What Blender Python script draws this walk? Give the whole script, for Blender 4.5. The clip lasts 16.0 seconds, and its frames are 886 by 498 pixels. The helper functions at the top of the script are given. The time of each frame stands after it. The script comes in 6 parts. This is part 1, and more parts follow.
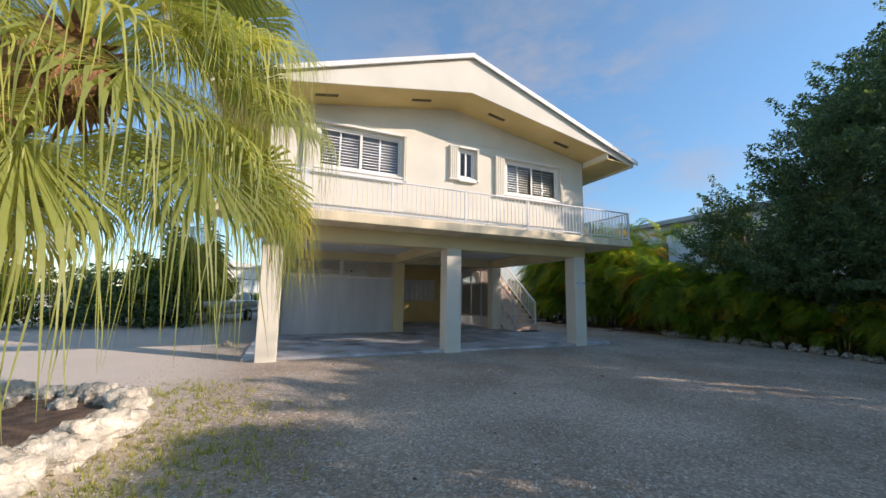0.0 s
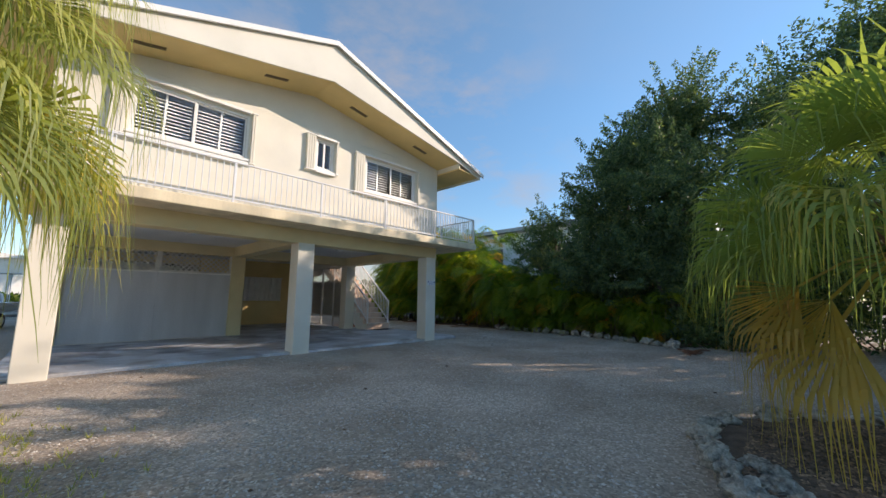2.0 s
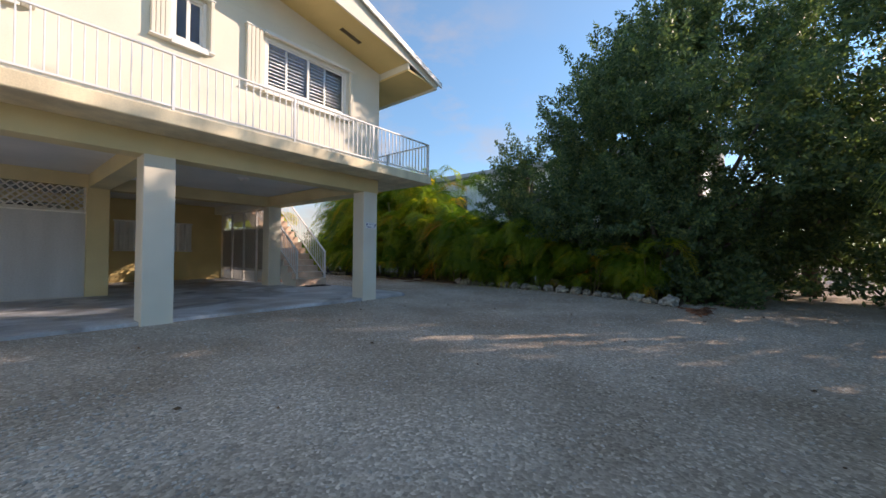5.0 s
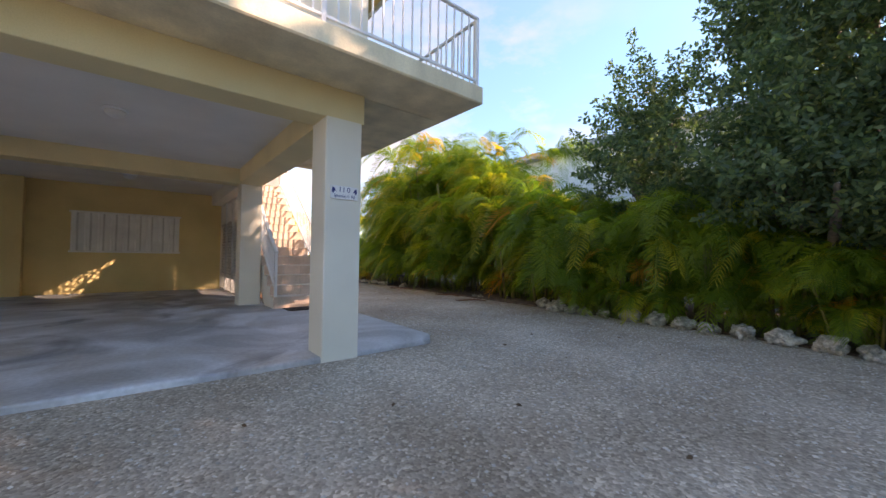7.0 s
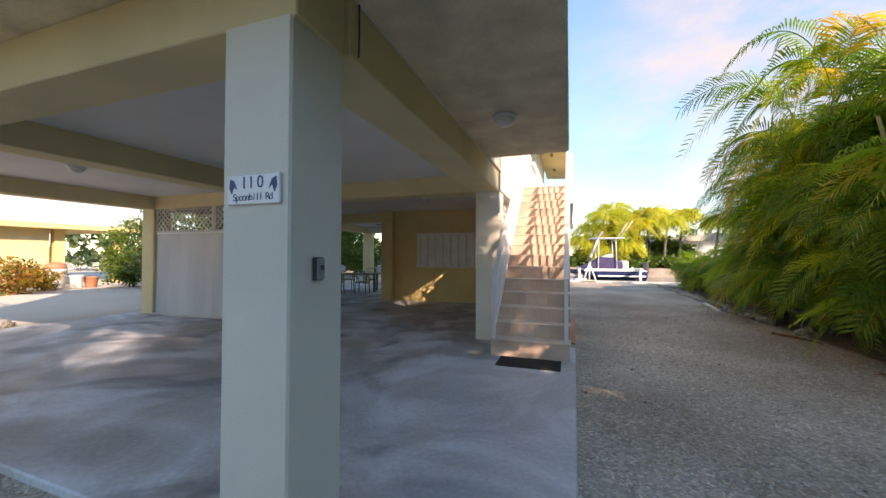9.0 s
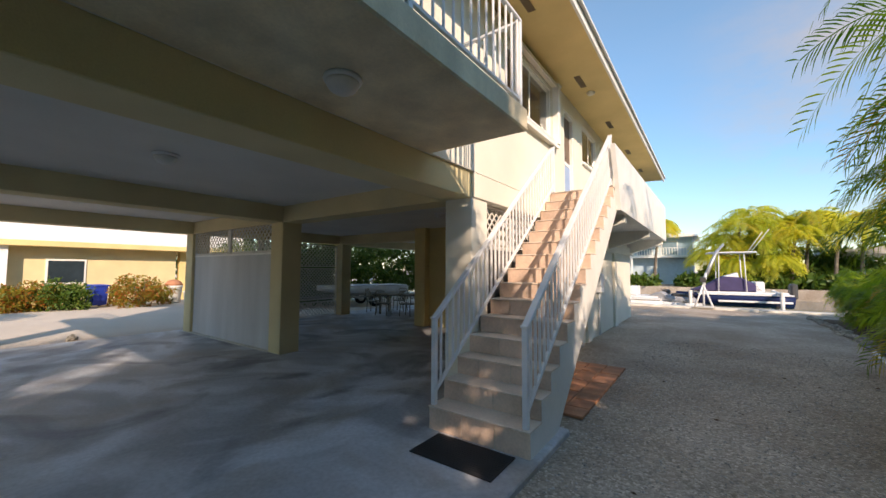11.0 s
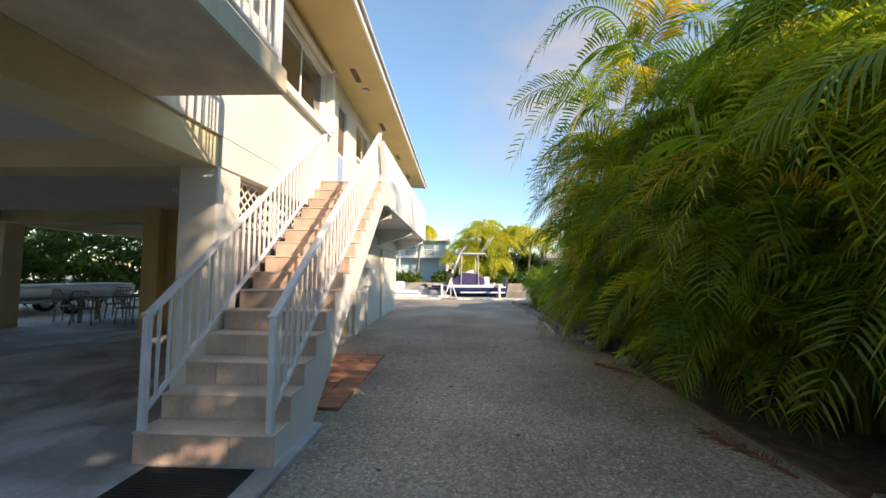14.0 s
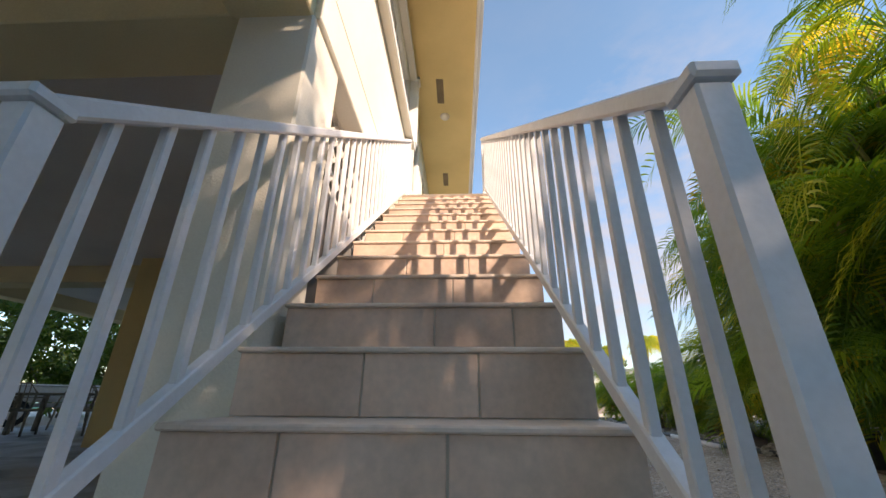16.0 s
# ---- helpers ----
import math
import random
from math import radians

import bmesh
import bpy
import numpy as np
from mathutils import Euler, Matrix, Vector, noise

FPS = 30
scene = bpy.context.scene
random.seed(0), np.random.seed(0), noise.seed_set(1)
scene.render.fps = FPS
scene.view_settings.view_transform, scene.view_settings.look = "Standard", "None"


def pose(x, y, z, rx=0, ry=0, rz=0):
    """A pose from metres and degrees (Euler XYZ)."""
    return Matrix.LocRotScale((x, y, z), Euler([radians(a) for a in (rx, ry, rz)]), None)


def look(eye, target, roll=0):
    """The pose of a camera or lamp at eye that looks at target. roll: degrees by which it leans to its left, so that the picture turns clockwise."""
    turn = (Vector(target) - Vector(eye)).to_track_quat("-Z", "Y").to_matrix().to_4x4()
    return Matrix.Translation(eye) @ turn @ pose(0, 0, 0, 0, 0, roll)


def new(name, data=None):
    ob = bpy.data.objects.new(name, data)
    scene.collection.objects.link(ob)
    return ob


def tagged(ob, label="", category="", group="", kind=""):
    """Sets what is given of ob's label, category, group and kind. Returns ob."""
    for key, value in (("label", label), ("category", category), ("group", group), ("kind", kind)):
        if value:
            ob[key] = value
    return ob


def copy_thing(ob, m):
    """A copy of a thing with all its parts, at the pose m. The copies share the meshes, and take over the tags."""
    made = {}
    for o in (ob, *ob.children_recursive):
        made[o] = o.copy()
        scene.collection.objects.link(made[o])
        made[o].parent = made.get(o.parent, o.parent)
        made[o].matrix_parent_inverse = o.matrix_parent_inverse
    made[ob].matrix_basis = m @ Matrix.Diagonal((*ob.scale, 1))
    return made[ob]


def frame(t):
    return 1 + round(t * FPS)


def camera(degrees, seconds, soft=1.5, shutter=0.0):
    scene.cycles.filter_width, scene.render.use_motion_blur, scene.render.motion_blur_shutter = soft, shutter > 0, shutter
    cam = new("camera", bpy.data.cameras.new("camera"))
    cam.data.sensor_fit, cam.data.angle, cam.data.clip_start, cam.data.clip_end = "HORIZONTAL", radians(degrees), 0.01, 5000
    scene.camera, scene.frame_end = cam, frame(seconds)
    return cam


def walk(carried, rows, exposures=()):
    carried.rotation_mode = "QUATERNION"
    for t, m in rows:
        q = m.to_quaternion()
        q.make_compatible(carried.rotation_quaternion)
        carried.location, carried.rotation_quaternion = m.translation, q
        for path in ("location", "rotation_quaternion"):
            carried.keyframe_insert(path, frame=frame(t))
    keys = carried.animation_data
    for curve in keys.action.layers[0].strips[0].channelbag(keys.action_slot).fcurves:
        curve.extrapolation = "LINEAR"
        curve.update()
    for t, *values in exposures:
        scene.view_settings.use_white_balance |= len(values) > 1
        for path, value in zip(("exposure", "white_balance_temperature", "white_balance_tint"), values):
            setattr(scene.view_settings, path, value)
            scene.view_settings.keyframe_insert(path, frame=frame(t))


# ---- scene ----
cam = camera(100.6, 16.0)
PATH = [
    (0, (-8.729, -8.949, 1.46), (-7.95, -7.124, 1.71), 0.8),
    (0.5, (-8.765, -8.994, 1.497), (-7.859, -7.229, 1.749), 0.7),
    (1, (-8.801, -8.958, 1.469), (-7.74, -7.283, 1.725), 0.7),
    (1.5, (-8.758, -8.958, 1.413), (-7.511, -7.416, 1.674), 0.6),
    (2, (-8.747, -8.915, 1.372), (-7.331, -7.527, 1.636), 0.6),
    (2.5, (-8.671, -8.919, 1.316), (-7.118, -7.679, 1.545), 0.5),
    (3, (-8.598, -8.884, 1.301), (-6.964, -7.735, 1.406), 0.7),
    (3.5, (-8.462, -8.743, 1.239), (-6.805, -7.624, 1.307), 0.9),
    (4, (-8.036, -8.449, 1.233), (-6.402, -7.296, 1.276), 1.3),
    (4.2, (-7.759, -8.273, 1.229), (-6.158, -7.075, 1.257), 0.9),
    (6.3, (-3.487, -5.148, 1.088), (-2.0, -3.811, 1.123), 1.0),
    (6.5, (-3.065, -4.792, 1.093), (-1.627, -3.402, 1.132), 0.9),
    (7, (-1.942, -3.964, 1.157), (-0.688, -2.407, 1.201), 0.8),
    (7.5, (-0.988, -3.222, 1.247), (-0.155, -1.404, 1.301), 1.0),
    (8, (-0.117, -2.792, 1.439), (0.21, -0.819, 1.482), 0.1),
    (8.5, (0.666, -2.103, 1.522), (0.451, -0.115, 1.546), 0.3),
    (9, (1.26, -1.412, 1.548), (0.607, 0.478, 1.582), 0.2),
    (9.2, (1.459, -1.128, 1.568), (0.678, 0.712, 1.598), 0.4),
    (11.3, (2.714, 1.068, 1.743), (1.541, 2.683, 1.863), 0.2),
    (11.5, (2.78, 1.108, 1.749), (1.664, 2.762, 1.877), 0.2),
    (12, (2.868, 1.13, 1.766), (1.943, 2.899, 1.897), 0.3),
    (12.5, (2.878, 1.118, 1.771), (2.176, 2.987, 1.903), 0.3),
    (13, (2.861, 1.114, 1.761), (2.48, 3.073, 1.895), 0.1),
    (13.5, (2.821, 1.12, 1.737), (2.701, 3.112, 1.865), 0.2),
    (14, (2.683, 1.213, 1.59), (2.608, 3.208, 1.708), 0.5),
    (14.5, (2.27, 1.543, 1.295), (2.051, 3.528, 1.397), 0.5),
    (15, (1.758, 2.108, 0.903), (1.372, 4.068, 1.003), 0.3),
    (15.5, (1.22, 2.788, 0.727), (0.975, 4.747, 1.048), 0.8),
    (16, (0.838, 3.723, 0.776), (0.757, 5.579, 1.52), 0.4),
]
EXPOSURES = [(0, .2, 7500, 22), (2, .2, 7600, 21), (4.2, .2, 7700, 21), (6.3, 1.13, 8700, 34), (7.5, 1.36, 8900, 35), (8.5, 1.25, 8900, 31), (11.3, .43, 8200, 22), (12.5, .54, 8200, 22), (14, .65, 8300, 22), (16, .83, 8300, 25)]
walk(cam, [(t, look(eye, target, roll)) for t, eye, target, roll in PATH], EXPOSURES)

# ---- light ----
SUN_TO = Vector((1.0, -0.88, 0.64)).normalized()
sun_data = bpy.data.lights.new("sun", "SUN")
sun_data.energy, sun_data.angle, sun_data.color = 4.2, radians(0.6), (1.0, 0.93, 0.83)
sun = new("sun", sun_data)
sun.matrix_world = look(SUN_TO * 60, (0, 0, 0))

world = bpy.data.worlds.new("sky")
scene.world = world
world.use_nodes = True
wn, wl = world.node_tree.nodes, world.node_tree.links
wn.clear()
w_out, w_bg, w_sky = wn.new("ShaderNodeOutputWorld"), wn.new("ShaderNodeBackground"), wn.new("ShaderNodeTexSky")
w_sky.sky_type, w_sky.sun_disc = "NISHITA", False
w_sky.sun_elevation = math.asin(SUN_TO.z)
w_sky.sun_rotation = math.atan2(SUN_TO.x, SUN_TO.y)
w_sky.air_density, w_sky.dust_density, w_sky.ozone_density = 1.0, 0.0, 2.6
w_co, w_no, w_ra, w_mix = wn.new("ShaderNodeTexCoord"), wn.new("ShaderNodeTexNoise"), wn.new("ShaderNodeValToRGB"), wn.new("ShaderNodeMixRGB")
w_map = wn.new("ShaderNodeMapping")
w_map.inputs["Scale"].default_value = (1.0, 1.0, 2.2)
w_map.inputs["Location"].default_value = (0.42, 0.18, 0.3)
w_no.inputs["Scale"].default_value, w_no.inputs["Detail"].default_value, w_no.inputs["Roughness"].default_value = 2.3, 8.0, 0.62
w_ra.color_ramp.elements[0].position, w_ra.color_ramp.elements[1].position = 0.43, 0.68
w_mix.inputs["Color2"].default_value = (2.9, 2.95, 3.1, 1)
wl.new(w_co.outputs["Generated"], w_map.inputs["Vector"])
wl.new(w_map.outputs["Vector"], w_no.inputs["Vector"])
wl.new(w_no.outputs["Fac"], w_ra.inputs["Fac"])
# a loose bank of low clouds over the canal side of the sky
w_dot, w_near, w_cl = wn.new("ShaderNodeVectorMath"), wn.new("ShaderNodeMapRange"), wn.new("ShaderNodeMath")
w_dot.operation, w_cl.operation = "DOT_PRODUCT", "MULTIPLY"
w_dot.inputs[1].default_value = Vector((0.52, 0.80, 0.24)).normalized()
w_near.interpolation_type = "SMOOTHSTEP"
w_near.inputs["From Min"].default_value, w_near.inputs["From Max"].default_value = 0.80, 0.97
w_near.inputs["To Min"].default_value, w_near.inputs["To Max"].default_value = 0.06, 0.9
wl.new(w_co.outputs["Generated"], w_dot.inputs[0])
wl.new(w_dot.outputs["Value"], w_near.inputs["Value"])
wl.new(w_near.outputs["Result"], w_cl.inputs[0])
wl.new(w_ra.outputs["Color"], w_cl.inputs[1])
wl.new(w_cl.outputs["Value"], w_mix.inputs["Fac"])
# clear sea air: less glare towards the horizon, deeper blue above
w_xyz, w_air, w_mul = wn.new("ShaderNodeSeparateXYZ"), wn.new("ShaderNodeValToRGB"), wn.new("ShaderNodeMixRGB")
w_mul.blend_type, w_mul.inputs["Fac"].default_value = "MULTIPLY", 1.0
e = w_air.color_ramp.elements
e[0].position, e[0].color = 0.0, (0.52, 0.59, 0.64, 1)
e[1].position, e[1].color = 0.75, (1.0, 1.0, 1.0, 1)
e.new(0.22).color = (0.58, 0.73, 0.84, 1)
e.new(0.45).color = (0.72, 0.88, 0.98, 1)
wl.new(w_co.outputs["Generated"], w_xyz.inputs["Vector"])
wl.new(w_xyz.outputs["Z"], w_air.inputs["Fac"])
w_hs = wn.new("ShaderNodeHueSaturation")
w_hs.inputs["Hue"].default_value, w_hs.inputs["Saturation"].default_value, w_hs.inputs["Value"].default_value = 0.489, 1.08, 1.5
wl.new(w_sky.outputs["Color"], w_hs.inputs["Color"])
wl.new(w_hs.outputs["Color"], w_mul.inputs["Color1"])
wl.new(w_air.outputs["Color"], w_mul.inputs["Color2"])
wl.new(w_mul.outputs["Color"], w_mix.inputs["Color1"])
wl.new(w_mix.outputs["Color"], w_bg.inputs["Color"])
w_bg.inputs["Strength"].default_value = 0.15
wl.new(w_bg.outputs["Background"], w_out.inputs["Surface"])


# ---- materials ----
def surface(name, base, rough=0.7, vary=0.12, scale=3.0, fine=40.0, bump=0.15, metal=0.0, spec=0.5, tint=None, stain=0.0, per_object=0.0, per_island=0.0, streak=False, dist=0.01):
    """A procedural surface: base colour with large blotches and fine grain, bumped by the grain."""
    m = bpy.data.materials.new(name)
    m.use_nodes = True
    n, l = m.node_tree.nodes, m.node_tree.links
    b = n["Principled BSDF"]
    b.inputs["Roughness"].default_value, b.inputs["Metallic"].default_value = rough, metal
    b.inputs["Specular IOR Level"].default_value = spec
    co = n.new("ShaderNodeTexCoord")
    vec = co.outputs["Object"]
    big, small = n.new("ShaderNodeTexNoise"), n.new("ShaderNodeTexNoise")
    if streak:
        mp = n.new("ShaderNodeMapping")
        mp.inputs["Scale"].default_value = (1.0, 1.0, 0.15)
        l.new(vec, mp.inputs["Vector"])
        l.new(mp.outputs["Vector"], big.inputs["Vector"])
    else:
        l.new(vec, big.inputs["Vector"])
    l.new(vec, small.inputs["Vector"])
    big.inputs["Scale"].default_value, big.inputs["Detail"].default_value = scale, 5
    small.inputs["Scale"].default_value, small.inputs["Detail"].default_value = fine, 4
    dark = [c * (1 - vary * 1.6) for c in base]
    light = [min(1, c * (1 + vary)) for c in base]
    if tint:
        dark = [d * (1 - stain) + t * stain for d, t in zip(dark, tint)]
    ramp = n.new("ShaderNodeValToRGB")
    ramp.color_ramp.elements[0].position, ramp.color_ramp.elements[1].position = 0.32, 0.68
    ramp.color_ramp.elements[0].color, ramp.color_ramp.elements[1].color = (*dark, 1), (*light, 1)
    l.new(big.outputs["Fac"], ramp.inputs["Fac"])
    mix = n.new("ShaderNodeMixRGB")
    mix.blend_type = "MULTIPLY"
    mix.inputs["Fac"].default_value = min(1, vary * 3)
    g = n.new("ShaderNodeValToRGB")
    g.color_ramp.elements[0].position, g.color_ramp.elements[1].position = 0.3, 0.7
    g.color_ramp.elements[0].color, g.color_ramp.elements[1].color = (0.72, 0.72, 0.72, 1), (1.12, 1.12, 1.12, 1)
    l.new(small.outputs["Fac"], g.inputs["Fac"])
    l.new(ramp.outputs["Color"], mix.inputs["Color1"])
    l.new(g.outputs["Color"], mix.inputs["Color2"])
    colour = mix.outputs["Color"]
    for amount, kind in ((per_object, "ShaderNodeObjectInfo"), (per_island, "ShaderNodeNewGeometry")):
        if amount:
            info, hsv, mr = n.new(kind), n.new("ShaderNodeHueSaturation"), n.new("ShaderNodeMapRange")
            mr.inputs["To Min"].default_value, mr.inputs["To Max"].default_value = 1 - amount, 1 + amount
            l.new(info.outputs["Random" if kind == "ShaderNodeObjectInfo" else "Random Per Island"], mr.inputs["Value"])
            l.new(mr.outputs["Result"], hsv.inputs["Value"])
            l.new(colour, hsv.inputs["Color"])
            colour = hsv.outputs["Color"]
    l.new(colour, b.inputs["Base Color"])
    if bump:
        bp = n.new("ShaderNodeBump")
        bp.inputs["Strength"].default_value, bp.inputs["Distance"].default_value = bump, dist
        l.new(small.outputs["Fac"], bp.inputs["Height"])
        l.new(bp.outputs["Normal"], b.inputs["Normal"])
    return m


def leaf_material(name, a, b_col, yellow, glow=0.45, yellow_at=0.86, rough=0.45, lit=None):
    """Leaves: two greens and a share of yellowed ones, letting light through."""
    m = bpy.data.materials.new(name)
    m.use_nodes = True
    n, l = m.node_tree.nodes, m.node_tree.links
    p, out = n["Principled BSDF"], n["Material Output"]
    p.inputs["Roughness"].default_value = rough
    p.inputs["Specular IOR Level"].default_value = 0.35
    geo, ramp = n.new("ShaderNodeNewGeometry"), n.new("ShaderNodeValToRGB")
    e = ramp.color_ramp.elements
    e[0].position, e[0].color = 0.0, (*a, 1)
    e[1].position, e[1].color = 1.0, (*yellow, 1)
    mid = e.new(yellow_at)
    mid.color = (*b_col, 1)
    if lit:
        e.new(yellow_at - 0.18).color = (*lit, 1)
    l.new(geo.outputs["Random Per Island"], ramp.inputs["Fac"])
    l.new(ramp.outputs["Color"], p.inputs["Base Color"])
    tr, mx = n.new("ShaderNodeBsdfTranslucent"), n.new("ShaderNodeMixShader")
    br = n.new("ShaderNodeMixRGB")
    br.blend_type, br.inputs["Fac"].default_value, br.inputs["Color2"].default_value = "MULTIPLY", 1.0, (1.8, 1.7, 0.9, 1)
    l.new(ramp.outputs["Color"], br.inputs["Color1"])
    l.new(br.outputs["Color"], tr.inputs["Color"])
    mx.inputs["Fac"].default_value = glow
    l.new(p.outputs["BSDF"], mx.inputs[1])
    l.new(tr.outputs["BSDF"], mx.inputs[2])
    l.new(mx.outputs["Shader"], out.inputs["Surface"])
    return m


def gravel_material():
    """Crushed shell and pea rock: many pale stones of different greys, with dust, sandy ground lightened as by sun, and
    a little green.
    """
    m = bpy.data.materials.new("pea_rock")
    m.use_nodes = True
    n, l = m.node_tree.nodes, m.node_tree.links
    b = n["Principled BSDF"]
    b.inputs["Roughness"].default_value = 0.9
    b.inputs["Specular IOR Level"].default_value = 0.25
    co = n.new("ShaderNodeTexCoord")
    vor, big, mid = n.new("ShaderNodeTexVoronoi"), n.new("ShaderNodeTexNoise"), n.new("ShaderNodeTexNoise")
    vor.inputs["Scale"].default_value = 46
    big.inputs["Scale"].default_value, big.inputs["Detail"].default_value = 0.55, 7
    mid.inputs["Scale"].default_value, mid.inputs["Detail"].default_value = 5, 10
    for t in (vor, big, mid):
        l.new(co.outputs["Object"], t.inputs["Vector"])
    stone = n.new("ShaderNodeValToRGB")
    e = stone.color_ramp.elements
    e[0].color, e[1].color = (0.28, 0.24, 0.205, 1), (0.76, 0.70, 0.63, 1)
    e.new(0.6).color = (0.46, 0.405, 0.35, 1)
    e.new(0.88).color = (0.58, 0.515, 0.455, 1)
    sep = n.new("ShaderNodeSeparateColor")
    l.new(vor.outputs["Color"], sep.inputs["Color"])
    l.new(sep.outputs["Red"], stone.inputs["Fac"])
    dust = n.new("ShaderNodeMixRGB")
    dust.inputs["Color2"].default_value = (0.46, 0.395, 0.35, 1)
    dr = n.new("ShaderNodeMapRange")
    dr.inputs["From Min"].default_value, dr.inputs["From Max"].default_value = 0.4, 0.7
    dr.inputs["To Min"].default_value, dr.inputs["To Max"].default_value = 0.0, 0.5
    l.new(mid.outputs["Fac"], dr.inputs["Value"])
    l.new(dr.outputs["Result"], dust.inputs["Fac"])
    l.new(stone.outputs["Color"], dust.inputs["Color1"])
    wide = n.new("ShaderNodeMixRGB")
    wide.blend_type = "MULTIPLY"
    wide.inputs["Fac"].default_value = 1
    wr = n.new("ShaderNodeValToRGB")
    wr.color_ramp.elements[0].position, wr.color_ramp.elements[1].position = 0.35, 0.65
    wr.color_ramp.elements[0].color, wr.color_ramp.elements[1].color = (0.72, 0.645, 0.57, 1), (1.08, 1.04, 0.985, 1)
    l.new(big.outputs["Fac"], wr.inputs["Fac"])
    l.new(dust.outputs["Color"], wide.inputs["Color1"])
    l.new(wr.outputs["Color"], wide.inputs["Color2"])
    # paler coral sand beyond the house's open side, brightened to stand for sunlight
    xyz, edge, sunlit_sand, wob = n.new("ShaderNodeSeparateXYZ"), n.new("ShaderNodeMapRange"), n.new("ShaderNodeMixRGB"), n.new("ShaderNodeMath")
    wob.operation, wob.inputs[1].default_value = "MULTIPLY_ADD", 3.0
    edge.interpolation_type = "SMOOTHSTEP"
    edge.inputs["From Min"].default_value, edge.inputs["From Max"].default_value = -7.4, -9.6
    edge.inputs["To Max"].default_value = 0.75
    l.new(co.outputs["Object"], xyz.inputs["Vector"])
    l.new(big.outputs["Fac"], wob.inputs[0])
    l.new(xyz.outputs["X"], wob.inputs[2])
    l.new(wob.outputs["Value"], edge.inputs["Value"])
    l.new(edge.outputs["Result"], sunlit_sand.inputs["Fac"])
    l.new(wide.outputs["Color"], sunlit_sand.inputs["Color1"])
    sunlit_sand.inputs["Color2"].default_value = (0.70, 0.63, 0.55, 1)
    l.new(sunlit_sand.outputs["Color"], b.inputs["Base Color"])
    add = n.new("ShaderNodeMath")
    add.operation = "MULTIPLY_ADD"
    add.inputs[1].default_value = -0.8
    l.new(vor.outputs["Distance"], add.inputs[0])
    l.new(mid.outputs["Fac"], add.inputs[2])
    bp = n.new("ShaderNodeBump")
    bp.inputs["Strength"].default_value, bp.inputs["Distance"].default_value = 0.6, 0.016
    l.new(add.outputs["Value"], bp.inputs["Height"])
    l.new(bp.outputs["Normal"], b.inputs["Normal"])
    return m


def concrete_material():
    """An old slab: blue-grey concrete with wide pale worn patches, dark oil stains, brown dirt and fine grain."""
    m = bpy.data.materials.new("stained_concrete")
    m.use_nodes = True
    n, l = m.node_tree.nodes, m.node_tree.links
    b = n["Principled BSDF"]
    co = n.new("ShaderNodeTexCoord")

    def wave(scale, detail, twist, lo, hi, c0, c1):
        t, r = n.new("ShaderNodeTexNoise"), n.new("ShaderNodeValToRGB")
        t.inputs["Scale"].default_value, t.inputs["Detail"].default_value, t.inputs["Distortion"].default_value = scale, detail, twist
        l.new(co.outputs["Object"], t.inputs["Vector"])
        e = r.color_ramp.elements
        e[0].position, e[1].position, e[0].color, e[1].color = lo, hi, c0, c1
        l.new(t.outputs["Fac"], r.inputs["Fac"])
        return t, r.outputs["Color"]

    def mixed(kind, fac, a, c):
        x = n.new("ShaderNodeMixRGB")
        x.blend_type = kind
        for i, v in (("Fac", fac), ("Color1", a), ("Color2", c)):
            if isinstance(v, bpy.types.NodeSocket):
                l.new(v, x.inputs[i])
            else:
                x.inputs[i].default_value = v
        return x.outputs["Color"]

    _, ground = wave(0.62, 9, 1.2, 0.41, 0.60, (0.35, 0.355, 0.37, 1), (0.62, 0.645, 0.68, 1))
    _, dirt = wave(0.8, 7, 0.6, 0.50, 0.68, (0, 0, 0, 1), (0.75, 0.75, 0.75, 1))
    _, oil = wave(0.48, 7, 2.0, 0.54, 0.66, (1, 1, 1, 1), (0.50, 0.49, 0.50, 1))
    fine, grain = wave(24, 6, 0, 0.25, 0.75, (0.84, 0.84, 0.84, 1), (1.12, 1.12, 1.12, 1))
    c = mixed("MIX", dirt, ground, (0.34, 0.285, 0.235, 1))
    c = mixed("MULTIPLY", 1.0, c, oil)
    c = mixed("MULTIPLY", 1.0, c, grain)
    l.new(c, b.inputs["Base Color"])
    b.inputs["Roughness"].default_value = 0.55
    bp = n.new("ShaderNodeBump")
    bp.inputs["Strength"].default_value, bp.inputs["Distance"].default_value = 0.12, 0.006
    l.new(fine.outputs["Fac"], bp.inputs["Height"])
    l.new(bp.outputs["Normal"], b.inputs["Normal"])
    return m


def glass_material():
    m = bpy.data.materials.new("window_glass")
    m.use_nodes = True
    b = m.node_tree.nodes["Principled BSDF"]
    b.inputs["Base Color"].default_value = (0.78, 0.83, 0.86, 1)
    b.inputs["Roughness"].default_value = 0.03
    b.inputs["Transmission Weight"].default_value = 1.0
    b.inputs["IOR"].default_value = 1.45
    return m


